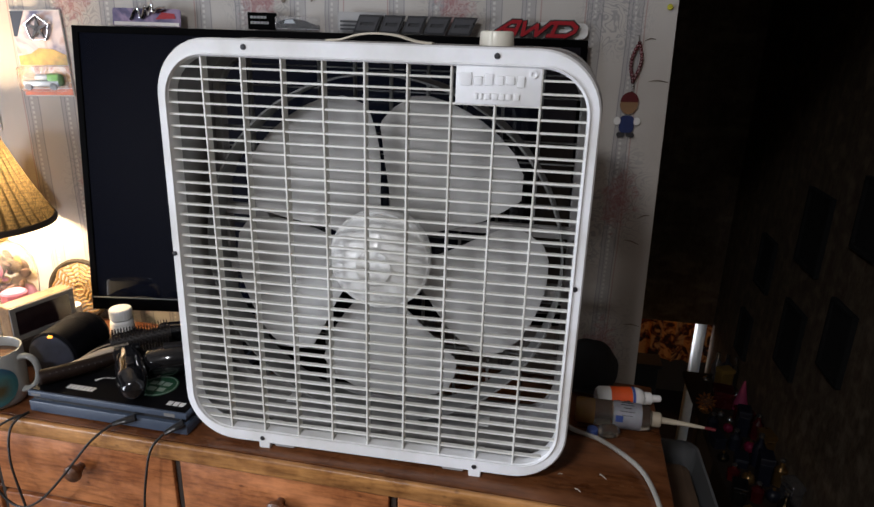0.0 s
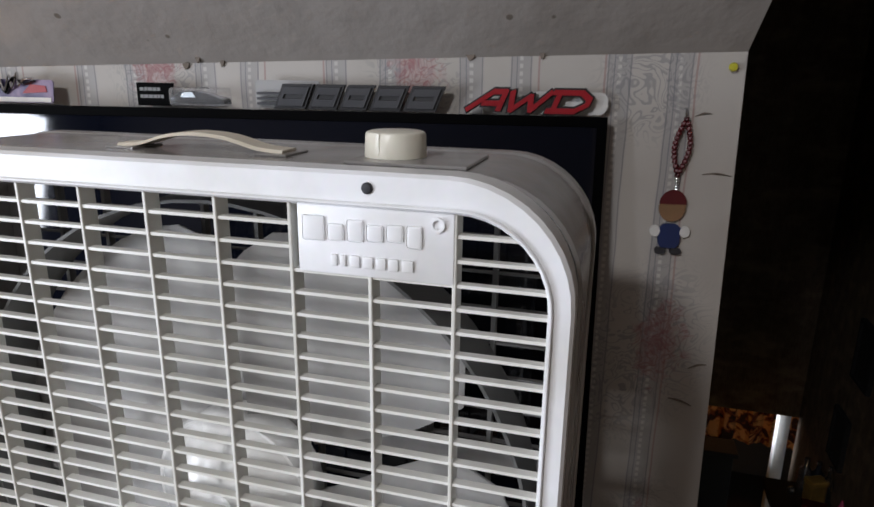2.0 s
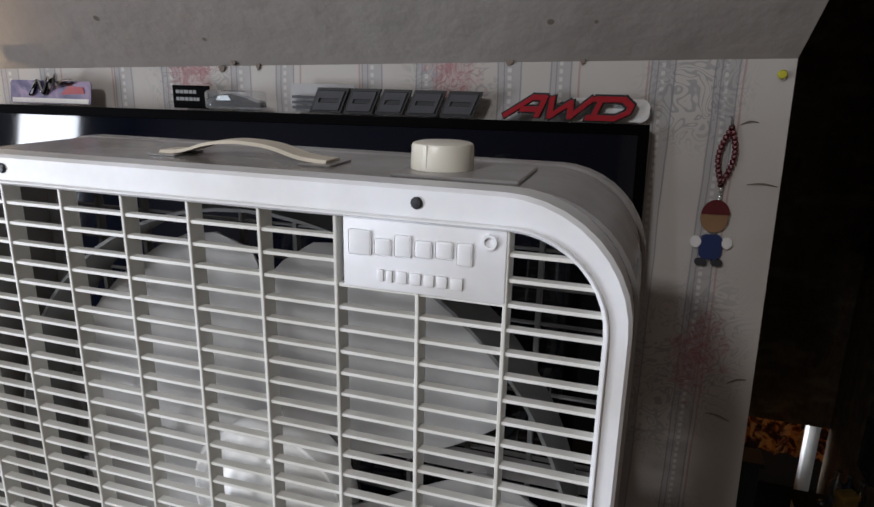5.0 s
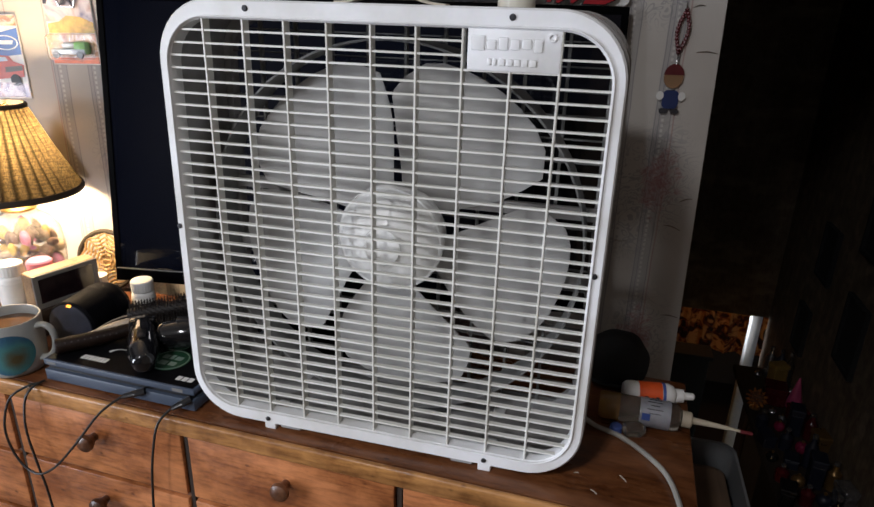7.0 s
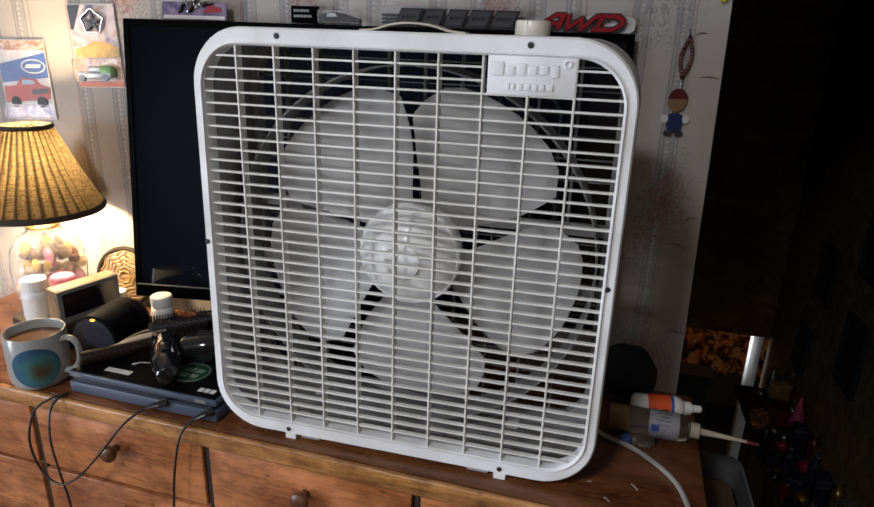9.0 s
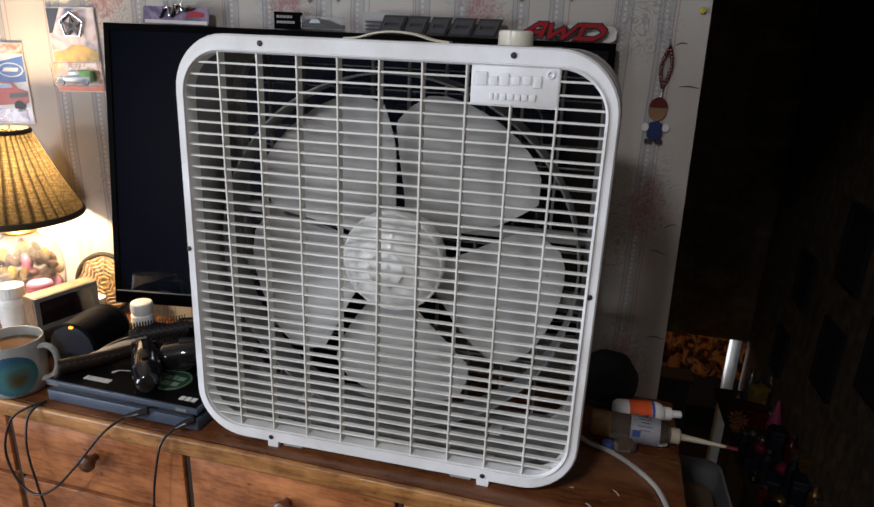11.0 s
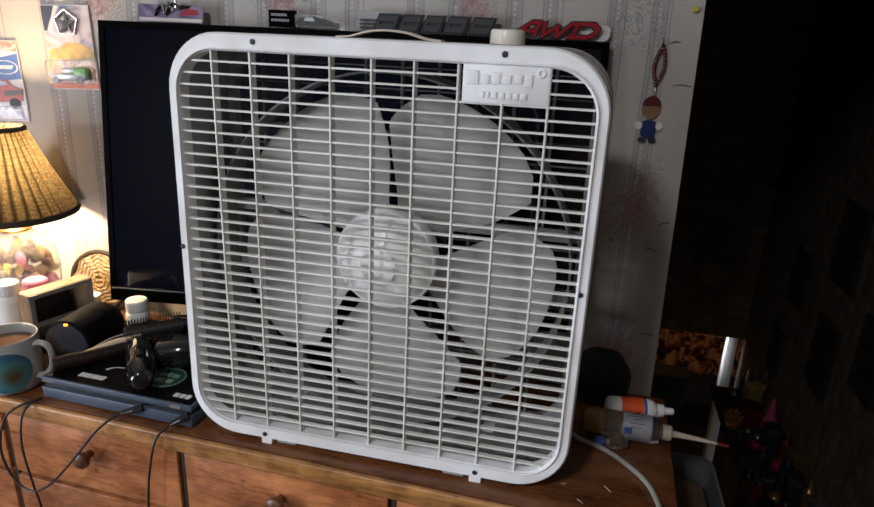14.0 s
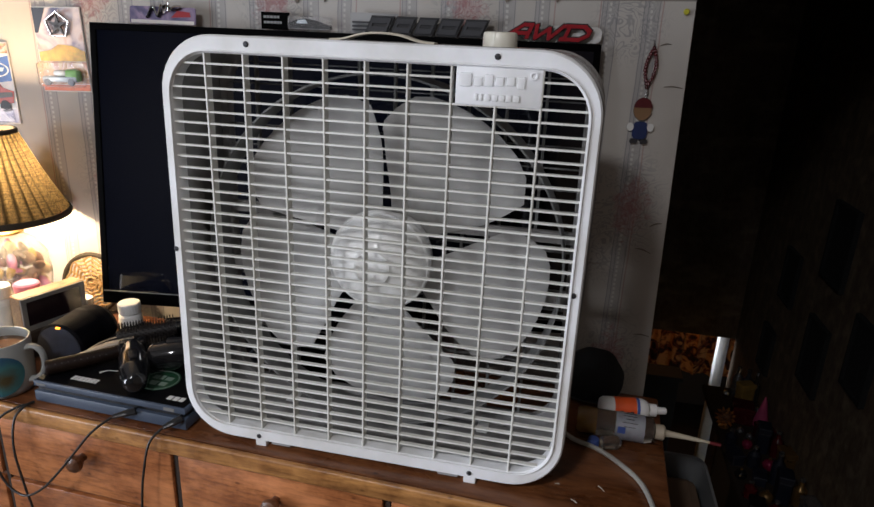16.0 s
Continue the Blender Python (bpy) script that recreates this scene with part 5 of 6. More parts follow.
def bristles(parent, x0, x1, z0, z1, r0, r1, rows, around):
    own = bmesh.new()
    for k in range(rows):
        f = k / (rows - 1)
        for j in range(around):
            a = 2 * math.pi * (j + 0.5 * (k % 2)) / around
            x, z = x0 + (x1 - x0) * f, z0 + (z1 - z0) * f
            if z + r1 * math.sin(a) < 0.0005:
                continue
            tube([(x, r0 * math.cos(a), z + r0 * math.sin(a)), (x, r1 * math.cos(a), z + r1 * math.sin(a))], 0.0008, 4, 1, own)
    part("bristles", own, "bristle", parent)


rb = thing("round_brush", at_con(0.052, 0.128, 0.0, 36), "black round hair brush with stiff bristles on the console", "brush")
part("barrel", tube([(0.0, 0, 0.022), (0.05, 0, 0.025), (0.095, 0, 0.028)], [0.011, 0.0125, 0.012], 16, 4), "bristle", rb, smooth=True)
part("handle", tube([(0.095, 0, 0.028), (0.125, 0, 0.029), (0.165, 0, 0.030)], [0.010, 0.0085, 0.007], 12, 4), "black_shiny", rb, smooth=True)
bristles(rb, 0.004, 0.090, 0.022, 0.028, 0.011, 0.0235, 20, 13)

# round brush with a brown handle
brush = thing("hair_brush", at_con(0.010, 0.017, 0.0128, 46), "worn brown textured brush handle lying on the console", "brush")
part("handle", tube([(0, 0, 0.0), (0.004, 0, 0.0), (0.03, 0, 0.0005), (0.07, 0, 0.002), (0.105, 0, 0.005)], [0.0090, 0.0122, 0.0125, 0.0115, 0.0100], 18, 6), "leather", brush, "brown textured handle", smooth=True)
part("barrel", tube([(0.105, 0, 0.005), (0.120, 0, 0.006), (0.140, 0, 0.008)], [0.0100, 0.0095, 0.006], 16, 5), "bristle", brush, smooth=True)
own = bmesh.new()
for row in range(3):
    for k in range(9):
        box((0.013 + 0.009 * k, -0.0012, 0.0117), (0.0155 + 0.009 * k, 0.0012, 0.0130), 0.0004, 1, bm=own, m=pose(0, 0, 0, 90 - 40 - 38 * row, 0, 0))
part("grip_dots", own, "bristle", brush)
comb = thing("pale_comb", at_con(0.012, 0.045, 0.0080, 53), "pale plastic comb lying behind the brush", "comb")
part("spine", tube([(0, 0, 0.004), (0.035, 0.001, 0.008), (0.07, 0.002, 0.0115), (0.112, -0.004, 0.014)], [0.0022, 0.0036, 0.0080, 0.0085], 10, 6, flat=0.45), "bone", comb, smooth=True)
part("grip_edge", tube([(0.040, 0.004, 0.009), (0.062, 0.016, 0.0115), (0.088, 0.018, 0.0140), (0.100, 0.004, 0.0150)], 0.0011, 8, 6), "bone", comb, smooth=True)
shaver = thing("shaver", at_con(0.150, 0.205, 0.0, 8), "black electric shaver with a chrome head", "shaver")
part("body", tube([(-0.05, 0, 0.020), (-0.01, 0, 0.022), (0.035, 0, 0.023)], [0.014, 0.018, 0.017], 16, 6), "black_shiny", shaver, smooth=True)
part("head", box((0.034, -0.019, 0.008), (0.060, 0.019, 0.038), 0.006, 3), "chrome", shaver, "chrome shaving head", smooth=True)
part("cord_stub", tube([(-0.05, 0, 0.02), (-0.075, 0.005, 0.014), (-0.095, 0.016, 0.0035)], 0.003, 8, 6), "black", shaver, smooth=True)


snips = thing("small_scissors", at_con(0.172, 0.100, 0.0, 12), "small chrome scissors lying on the console lid", "scissors")
part("blade_pair", box((0.0, -0.003, 0.0004), (0.034, 0.003, 0.0022), 0.0006, 1), "chrome", snips)
for side in (-1, 1):
    part("finger_loop", tube([(-0.012 + 0.011 * math.cos(a), side * 0.009 + 0.007 * math.sin(a), 0.0018) for a in [2 * math.pi * i / 14 for i in range(15)]], 0.0014, 6, 1), "chrome", snips, smooth=True)
slip = thing("paper_slip", STACK @ pose(0.124, 0.060, 0.0, 0, 0, 8), "small blue and white card leaning by the clock", "card")
part("slip_sheet", box((-0.004, -0.022, 0.0), (0.016, 0.022, 0.0560), 0.0005, 1), "card_sky", slip)


def cable(name, pts, label, plug=None):
    c = thing(name, pose(*pts[0]), label, "cable")
    inv = pose(*[-v for v in pts[0]])
    part("lead", tube(pts, 0.0019, 8, 10, m=inv), "cord_black", c, smooth=True)
    if plug:
        a, b = plug
        part("plug", tube([a, [(p + q) / 2 for p, q in zip(a, b)], b], [0.0072, 0.0066, 0.0042], 10, 4, m=inv, flat=0.7), "black", c, "moulded black plug", smooth=True)
    return c


cable("usb_cable", [(-0.618, 0.700, 0.8185), (-0.640, 0.678, 0.800), (-0.685, 0.668, 0.742), (-0.733, 0.668, 0.690), (-0.775, 0.672, 0.666), (-0.808, 0.674, 0.685), (-0.822, 0.676, 0.735), (-0.812, 0.686, 0.785), (-0.788, 0.700, 0.8045), (-0.776, 0.712, 0.806)], "thin black cable from the console looping over the drawers", ((-0.590, 0.7175, 0.824), (-0.617, 0.701, 0.8190)))
cable("charging_cable", [(-0.533, 0.697, 0.817), (-0.545, 0.682, 0.800), (-0.553, 0.675, 0.760), (-0.561, 0.672, 0.70), (-0.566, 0.670, 0.60), (-0.566, 0.668, 0.30)], "thin black cable hanging from the console down the drawers", ((-0.512, 0.7165, 0.826), (-0.532, 0.698, 0.8175)))
cable("hanging_cable", [(-0.772, 0.718, 0.8075), (-0.776, 0.702, 0.8065), (-0.783, 0.688, 0.790), (-0.780, 0.676, 0.745), (-0.768, 0.672, 0.68), (-0.757, 0.670, 0.62), (-0.745, 0.668, 0.40)], "thin black cable hanging over the dresser's edge")

# ---- things on the dresser, far side of the fan ----
glue = thing("glue_bottle", pose(0.143, 0.943, TOP + 0.0180, 0, 0, 8), "small white squeeze bottle with an orange label, lying down", "bottle")
LIE = pose(0, 0, 0, 0, 90, 0)
part("body", lathe([(0.0005, -0.052), (0.013, -0.052), (0.0168, -0.047), (0.0172, -0.04), (0.0172, 0.014), (0.014, 0.022), (0.008, 0.026), (0.0005, 0.026)], 28, m=LIE), "white", glue, smooth=True)
part("paper_label", lathe([(0.01725, -0.030), (0.0176, -0.030), (0.0176, 0.004), (0.01725, 0.004)], 28, m=LIE, close=True), "orange_label", glue, "orange label", smooth=True)
part("label_band", lathe([(0.01725, 0.0045), (0.0176, 0.0045), (0.0176, 0.009), (0.01725, 0.009)], 28, m=LIE, close=True), "blue_print", glue)
part("cap", lathe([(0.0085, 0.0262), (0.0105, 0.0262), (0.0100, 0.037), (0.006, 0.039), (0.0055, 0.052), (0.003, 0.054), (0.0005, 0.054)], 20, m=LIE), "white", glue, smooth=True)
own = bmesh.new()
for k, w in enumerate((0.010, 0.006, 0.009)):
    box((-0.022 + k * 0.008, -0.0182, -0.004 - w / 4), (-0.017 + k * 0.008, -0.0172, w / 2), bm=own)
part("label_print", own, "dark_print", glue)
oil = thing("oil_bottle", pose(0.120, 0.884, TOP + 0.0208, 0, 0, -2), "clear oil bottle with printed label and long spout, lying down", "bottle")
part("body", lathe([(0.0005, -0.062), (0.017, -0.062), (0.0198, -0.058), (0.0202, -0.05), (0.0202, 0.040), (0.018, 0.048), (0.011, 0.052), (0.0005, 0.052)], 32, m=LIE), "oil_clear", oil, smooth=True)
part("oil_fill", lathe([(0.0005, -0.0635), (0.0175, -0.0630), (0.0206, -0.058), (0.0206, -0.035), (0.0204, -0.034)], 32, m=LIE), "amber", oil, "amber oil", smooth=True)
part("paper_label", lathe([(0.0204, -0.006), (0.0208, -0.006), (0.0208, 0.036), (0.0204, 0.036)], 32, m=LIE, close=True), "shade_grey_label", oil, "white and blue printed label", smooth=True)
own = bmesh.new()
for k in range(6):
    a = radians(-150 + 16 * k)
    w = (0.016, 0.022, 0.012, 0.020, 0.018, 0.010)[k]
    box((-w / 2 + 0.014, -0.0004, -0.0009), (w / 2 + 0.014, 0.0004, 0.0009), bm=own, m=pose(0, 0.0209 * math.cos(a), -0.0209 * math.sin(a), math.degrees(-a) + 90, 0, 0))
part("label_print", own, "dark_print", oil)
part("label_flag", box((-0.003, -0.0215, 0.000), (0.008, -0.0195, 0.010)), "blue_print", oil)
part("cap", lathe([(0.0115, 0.0522), (0.0115, 0.064), (0.0095, 0.066), (0.0005, 0.066)], 20, m=LIE), "nozzle", oil, "natural plastic cap", smooth=True)
part("spout", tube([(0.066, 0, 0), (0.095, 0, -0.001), (0.130, 0, -0.003)], [0.0055, 0.0038, 0.0022], 10, 5), "nozzle", oil, smooth=True)
part("tip", tube([(0.130, 0, -0.003), (0.146, 0, -0.004)], 0.0026, 8, 1), "bead_red", oil, "red tip cap")
cap2 = thing("blue_bottle_cap", pose(0.083, 0.852, TOP), "small blue screw cap beside the oil bottle", "cap")
part("cap_shell", lathe([(0.0005, 0.012), (0.007, 0.012), (0.0085, 0.0105), (0.009, 0.0), (0.0005, 0.0)], 24), "blue_print", cap2, smooth=True)
glassb = thing("small_vial", pose(0.108, 0.850, TOP + 0.011, 0, 0, 15), "small clear vial lying by the blue cap", "vial")
part("vial_body", lathe([(0.0005, -0.014), (0.010, -0.014), (0.011, -0.011), (0.011, 0.008), (0.006, 0.014), (0.0005, 0.014)], 24, m=LIE), "oil_clear", glassb, smooth=True)
hat = thing("baseball_hat", pose(0.078, 0.999, TOP), "black cloth peaked hat standing behind the fan", "hat")
own = bmesh.new()
bmesh.ops.create_uvsphere(own, u_segments=56, v_segments=30, radius=1.0)
for v in own.verts:
    n1 = 1 + 0.05 * noise.noise(v.co * 2.2)
    v.co = Vector((v.co.x * 0.052 * n1, v.co.y * 0.034 * n1, max(v.co.z, -0.6) * 0.054 * n1 + 0.034))
part("crown", own, "black_matt", hat, smooth=True)
part("peak", tube([(-0.048, -0.010, 0.006), (-0.02, -0.033, 0.008), (0.022, -0.034, 0.008), (0.050, -0.010, 0.006)], 0.004, 8, 8, flat=0.5), "black_matt", hat, smooth=True)

for x, y, turn, long in ((0.0935, 0.752, -52, 0.013), (0.058, 0.7165, -40, 0.010), (0.035, 0.746, 15, 0.006)):
    bit = thing("straw_bit", pose(x, y, TOP, 0, 0, turn), "pale bit of straw on the dresser top", "straw", "straw bits")
    part("stalk", tube([(-long / 2, 0, 0.0008), (0, 0.0006, 0.0010), (long / 2, 0, 0.0007)], 0.0007, 5, 3), "bone", bit)

tub = thing("plastic_tub", pose(0.235, 0.86, 0.0), "open grey plastic tub of dark oddments beside the dresser", "tub")
tw, td = 0.115, 0.40
TR = [(x, y) for x, y in rounded(tw, td, 0.025, 6, 0, 0)]
own = bmesh.new()
rings = []
for f, z in ((0.86, 0.002), (1.0, 0.665), (1.06, 0.667), (1.06, 0.674), (0.985, 0.674), (0.85, 0.012)):
    rings.append([own.verts.new((x * f, y * (f if f < 1.05 else 1.02), z)) for x, y in TR])
for a, b in zip(rings, rings[1:]):
    for i in range(len(a)):
        own.faces.new((a[i], a[(i + 1) % len(a)], b[(i + 1) % len(a)], b[i]))
own.faces.new(rings[0])
own.faces.new(rings[-1])
part("tub_shell", own, "grey_tub", tub, smooth=True)
part("dark_carton", box((-0.045, -0.16, 0.012), (0.047, 0.17, 0.655), 0.02, 2), "brown_card", tub, "dark brown carton inside")

# ---- on the papered wall ----
def on_wall(u, z, y=0.0):
    return WALL @ pose(u, -y, z)


def hanging_card(m, w, h, label):
    return thing("toy_car_card", m, label, "toy package", "toy car packages on the wall")


card = hanging_card(on_wall(-1.122, 1.318, 0.0015) @ pose(0, 0, 0, 0, -1.5, 0), 0.095, 0.152, "carded silver toy car in a clear blister, on wallpaper")
part("backing_card", box((-0.0475, -0.0015, -0.076), (0.0475, 0.0, 0.076), 0.0004, 1), "card_white", card, "printed backing card")
part("printed_sky", box((-0.046, -0.0022, 0.0), (0.046, -0.0016, 0.074)), "busy", card)
part("printed_corner", slab([(-0.046, 0.074), (-0.020, 0.074), (-0.040, 0.030), (-0.046, 0.030)], -0.0027, -0.0023), "navy", card)
own = slab([(-0.044, -0.004), (-0.020, 0.000), (-0.004, 0.010), (0.022, 0.008), (0.046, -0.002), (0.046, -0.020), (-0.044, -0.020)], -0.0032, -0.0024)
part("printed_car", own, "card_yellow", card, "printed yellow car")
part("printed_base", box((-0.046, -0.0024, -0.074), (0.046, -0.0016, -0.062)), "card_orange", card)
part("printed_band", box((-0.046, -0.0024, -0.061), (0.046, -0.0016, -0.021)), "busy_warm", card)
car = part("toy_car", box((-0.036, -0.020, -0.058), (0.032, -0.004, -0.046), 0.004, 2), "toy_silver", card, "small silver toy car", smooth=True)
part("cabin", box((-0.014, -0.018, -0.0462), (0.018, -0.006, -0.036), 0.004, 2), "toy_silver", car, smooth=True)
part("cargo", box((0.008, -0.019, -0.058), (0.034, -0.0035, -0.034), 0.006, 2), "toy_green", car, "green load", smooth=True)
for x in (-0.025, 0.022):
    part("wheel", lathe([(0.0005, 0.0), (0.0065, 0.0), (0.0065, 0.004), (0.0005, 0.004)], 16, m=pose(x, -0.0175, -0.057, 90, 0, 0)), "black", car)
blis = part("blister", box((-0.043, -0.0235, -0.066), (0.043, -0.0030, -0.022), 0.005, 3), "blister", card, "clear plastic blister", smooth=True)
blis.visible_shadow = False
emb = thing("star_emblem", on_wall(-1.120, 1.362, 0.006), "chrome five-pointed star car emblem on the toy card", "emblem")
pent = [(0.025 * math.sin(2 * math.pi * k / 5), 0.025 * math.cos(2 * math.pi * k / 5)) for k in range(5)]
pin_ = [(x * 0.88, z * 0.88) for x, z in pent]
part("surround", frame_ring(pent, pin_, -0.005, 0.0, lip=0.001), "chrome", emb)
for x, z in pent:
    d = math.hypot(x, z)
    px, pz = -z / d * 0.0045, x / d * 0.0045
    part("point", slab([(px, pz), (x * 0.84, z * 0.84), (-px, -pz)], -0.0045, -0.001), "gunmetal", emb)

card = hanging_card(on_wall(-1.281, 1.250, 0.0015) @ pose(0, 0, 0, 0, -1.5, 0), 0.105, 0.150, "carded toy with blue oval and red truck print on wallpaper")
part("backing_card", box((-0.0525, -0.0015, -0.076), (0.0525, 0.0, 0.076), 0.0004, 1), "card_white", card, "printed backing card")
part("printed_field", slab([(-0.051, 0.030), (0.050, 0.052), (0.050, 0.005), (-0.051, -0.005)], -0.0022, -0.0016), "card_blue", card, "blue printed field")
ov = [(0.022 + 0.026 * math.cos(a), 0.026 + 0.0135 * math.sin(a)) for a in [2 * math.pi * i / 28 for i in range(28)]]
part("printed_oval", slab(ov, -0.0030, -0.0024), "white_paper", card)
part("printed_oval", slab([((x - 0.022) * 0.9 + 0.022, (z - 0.026) * 0.84 + 0.026) for x, z in ov], -0.0035, -0.0031), "card_blue", card)
part("oval_bar", slab([(0.004, 0.023), (0.010, 0.030), (0.040, 0.030), (0.036, 0.023)], -0.0040, -0.0036), "white_paper", card)
truck = part("printed_truck", slab([(-0.050, -0.044), (0.046, -0.036), (0.050, -0.014), (0.030, -0.008), (0.022, 0.002), (-0.010, 0.004), (-0.022, -0.010), (-0.050, -0.012)], -0.0028, -0.0022), "card_red", card, "printed red truck")
part("truck_windscreen", slab([(-0.010, -0.009), (0.020, -0.007), (0.016, 0.0), (-0.006, 0.001)], -0.0033, -0.0029), "card_sky", truck)
part("truck_grille", slab([(0.010, -0.028), (0.046, -0.024), (0.047, -0.015), (0.011, -0.018)], -0.0033, -0.0029), "bezel", truck)
for x in (-0.028, 0.028):
    part("truck_wheel", slab([(x + 0.011 * math.cos(a), -0.042 + 0.011 * math.sin(a)) for a in [2 * math.pi * i / 18 for i in range(18)]], -0.0034, -0.0029), "dark_print", truck)
part("printed_base", box((-0.051, -0.0022, -0.074), (0.051, -0.0016, -0.048)), "busy", card)
part("printed_strip", box((-0.051, -0.0022, 0.056), (0.051, -0.0016, 0.074)), "busy_warm", card)
blis = part("blister", box((-0.046, -0.020, -0.072), (0.046, -0.0045, -0.046), 0.004, 2), "blister", card, "clear plastic blister", smooth=True)
blis.visible_shadow = False

pin_ob = thing("push_pin", on_wall(0.0, 1.428), "yellow push pin in the wallpaper corner", "pin")
part("head", lathe([(0.0005, 0.009), (0.004, 0.0085), (0.0052, 0.006), (0.004, 0.003), (0.002, 0.0025), (0.002, -0.001)], 20, m=pose(0, 0, 0, 90, 0, 0)), "pin_yellow", pin_ob, smooth=True)

strand = thing("bead_strand", on_wall(-0.046, 1.377), "dark red bead strand on a small chain, hung on the wall", "beads")
part("hook", tube([(0, 0.0, 0.004), (0, -0.008, 0.003), (0, -0.010, -0.003), (0.002, -0.006, -0.008)], 0.0012, 6, 6), "chrome", strand)
for side in (-1, 1):
    for k in range(13):
        f = k / 12
        x = side * 0.0085 * math.sin(math.pi * min(1, f * 1.02)) + 0.002 + 0.0035 * f * -1
        part("bead", ball(0.0038, sub=1, m=pose(x, -0.006, -0.008 - 0.066 * f)), "bead_red", strand, smooth=True)
for k in range(5):
    part("chain_link", tube([(0.002 * math.cos(a), -0.005, -0.080 - k * 0.0045 + 0.0028 * math.sin(a)) for a in [2 * math.pi * i / 10 for i in range(11)]], 0.0005, 4, 1), "chrome", strand)
charm = thing("flat_charm", on_wall(-0.049, 1.249) @ Matrix.Diagonal((1.0, 1.0, 1.18, 1.0)), "flat enamel charm in plain blue, red and tan shapes", "charm")
part("blue_shape", slab(rounded(0.026, 0.026, 0.008, 5, 0, -0.018), -0.006, -0.002), "charm_blue", charm)
part("tan_shape", slab([(0.0155 * math.cos(a), 0.012 + 0.0145 * math.sin(a)) for a in [2 * math.pi * i / 24 for i in range(24)]], -0.0062, -0.002), "charm_tan", charm)
part("red_shape", slab([(0.0160 * math.cos(a), 0.016 + 0.015 * math.sin(a)) for a in [math.pi * i / 14 for i in range(15)]], -0.0072, -0.0063), "bead_red", charm)
for s in (-1, 1):
    part("pale_dot", slab([(s * 0.0175 + 0.006 * math.cos(a), -0.013 + 0.006 * math.sin(a)) for a in [2 * math.pi * i / 16 for i in range(16)]], -0.0062, -0.002), "white_paper", charm)
    part("dark_foot", slab(rounded(0.013, 0.007, 0.003, 4, s * 0.009, -0.034), -0.0068, -0.002), "dark_print", charm)

# ---- along the top of the television ----


def on_tv(u, y=0.024):
    return WALL @ pose(u, -y, 1.3715)


pk = thing("emblem_card", on_tv(-0.907, 0.028) @ pose(0, 0, 0, -8, 0, 0), "purple card with chrome script emblem standing on the television", "package")
part("backing_card", slab(rounded(0.122, 0.030, 0.004, 4, 0, 0.015), 0.0, 0.0015), "card_purple", pk, "purple printed card")
part("pale_band", box((-0.058, -0.0008, 0.001), (0.058, -0.0001, 0.007)), "card_white", pk)
part("red_patch", slab([(0.016, 0.012), (0.052, 0.014), (0.050, 0.022), (0.028, 0.024)], -0.0010, -0.0001), "badge_red", pk)
script = part("script_emblem", tube([(-0.026, -0.004, 0.012), (-0.016, -0.004, 0.030), (-0.008, -0.004, 0.014), (0.000, -0.004, 0.034), (0.004, -0.004, 0.018), (0.012, -0.004, 0.038), (0.014, -0.004, 0.022), (0.022, -0.004, 0.030), (0.036, -0.004, 0.031)], 0.0019, 6, 6), "chrome_bright", pk, "chrome script emblem", smooth=True)
part("script_shadow", tube([(-0.028, -0.0025, 0.010), (-0.016, -0.0025, 0.026), (-0.006, -0.0025, 0.012), (0.006, -0.0025, 0.032), (0.020, -0.0025, 0.024), (0.036, -0.0025, 0.028)], 0.004, 6, 6, flat=0.4), "black_shiny", script, smooth=True)

pk = thing("small_toy_package", on_tv(-0.664, 0.026), "black toy package with faded print in a clear bubble", "package")
part("header_card", box((-0.063, 0.0, 0.0), (-0.012, 0.003, 0.0285), 0.0005, 1), "tv_black", pk)
own = bmesh.new()
for z, ws in ((0.0185, (0.006, 0.005, 0.007, 0.006, 0.005)), (0.0095, (0.005, 0.007, 0.006, 0.006, 0.004, 0.005))):
    x = -0.058
    for w in ws:
        box((x, -0.0006, z), (x + w - 0.001, 0.0002, z + 0.0042), bm=own)
        x += w
part("faded_print", own, "faded", pk)
toy = part("toy_car", slab([(-0.010, 0.004), (0.062, 0.004), (0.060, 0.010), (0.040, 0.017), (0.020, 0.020), (0.004, 0.018), (-0.010, 0.012)], -0.012, 0.006), "black_shiny", pk, "dark toy car")
part("toy_window", slab([(0.004, 0.012), (0.024, 0.012), (0.020, 0.0185), (0.007, 0.0175)], -0.0126, -0.012), "toy_silver", toy)
bl = part("blister", box((-0.012, -0.014, 0.0005), (0.064, 0.0075, 0.024), 0.004, 2), "blister", pk, "clear plastic bubble", smooth=True)
bl.visible_shadow = False

em = thing("van_emblem", on_tv(-0.437, 0.022), "long dark grey slanted car badge standing on the television", "emblem", "car badges")
lean = 0.42
SL = Matrix(((1, 0, lean, 0), (0, 1, 0, 0), (0, 0, 1, 0), (0, 0, 0, 1)))


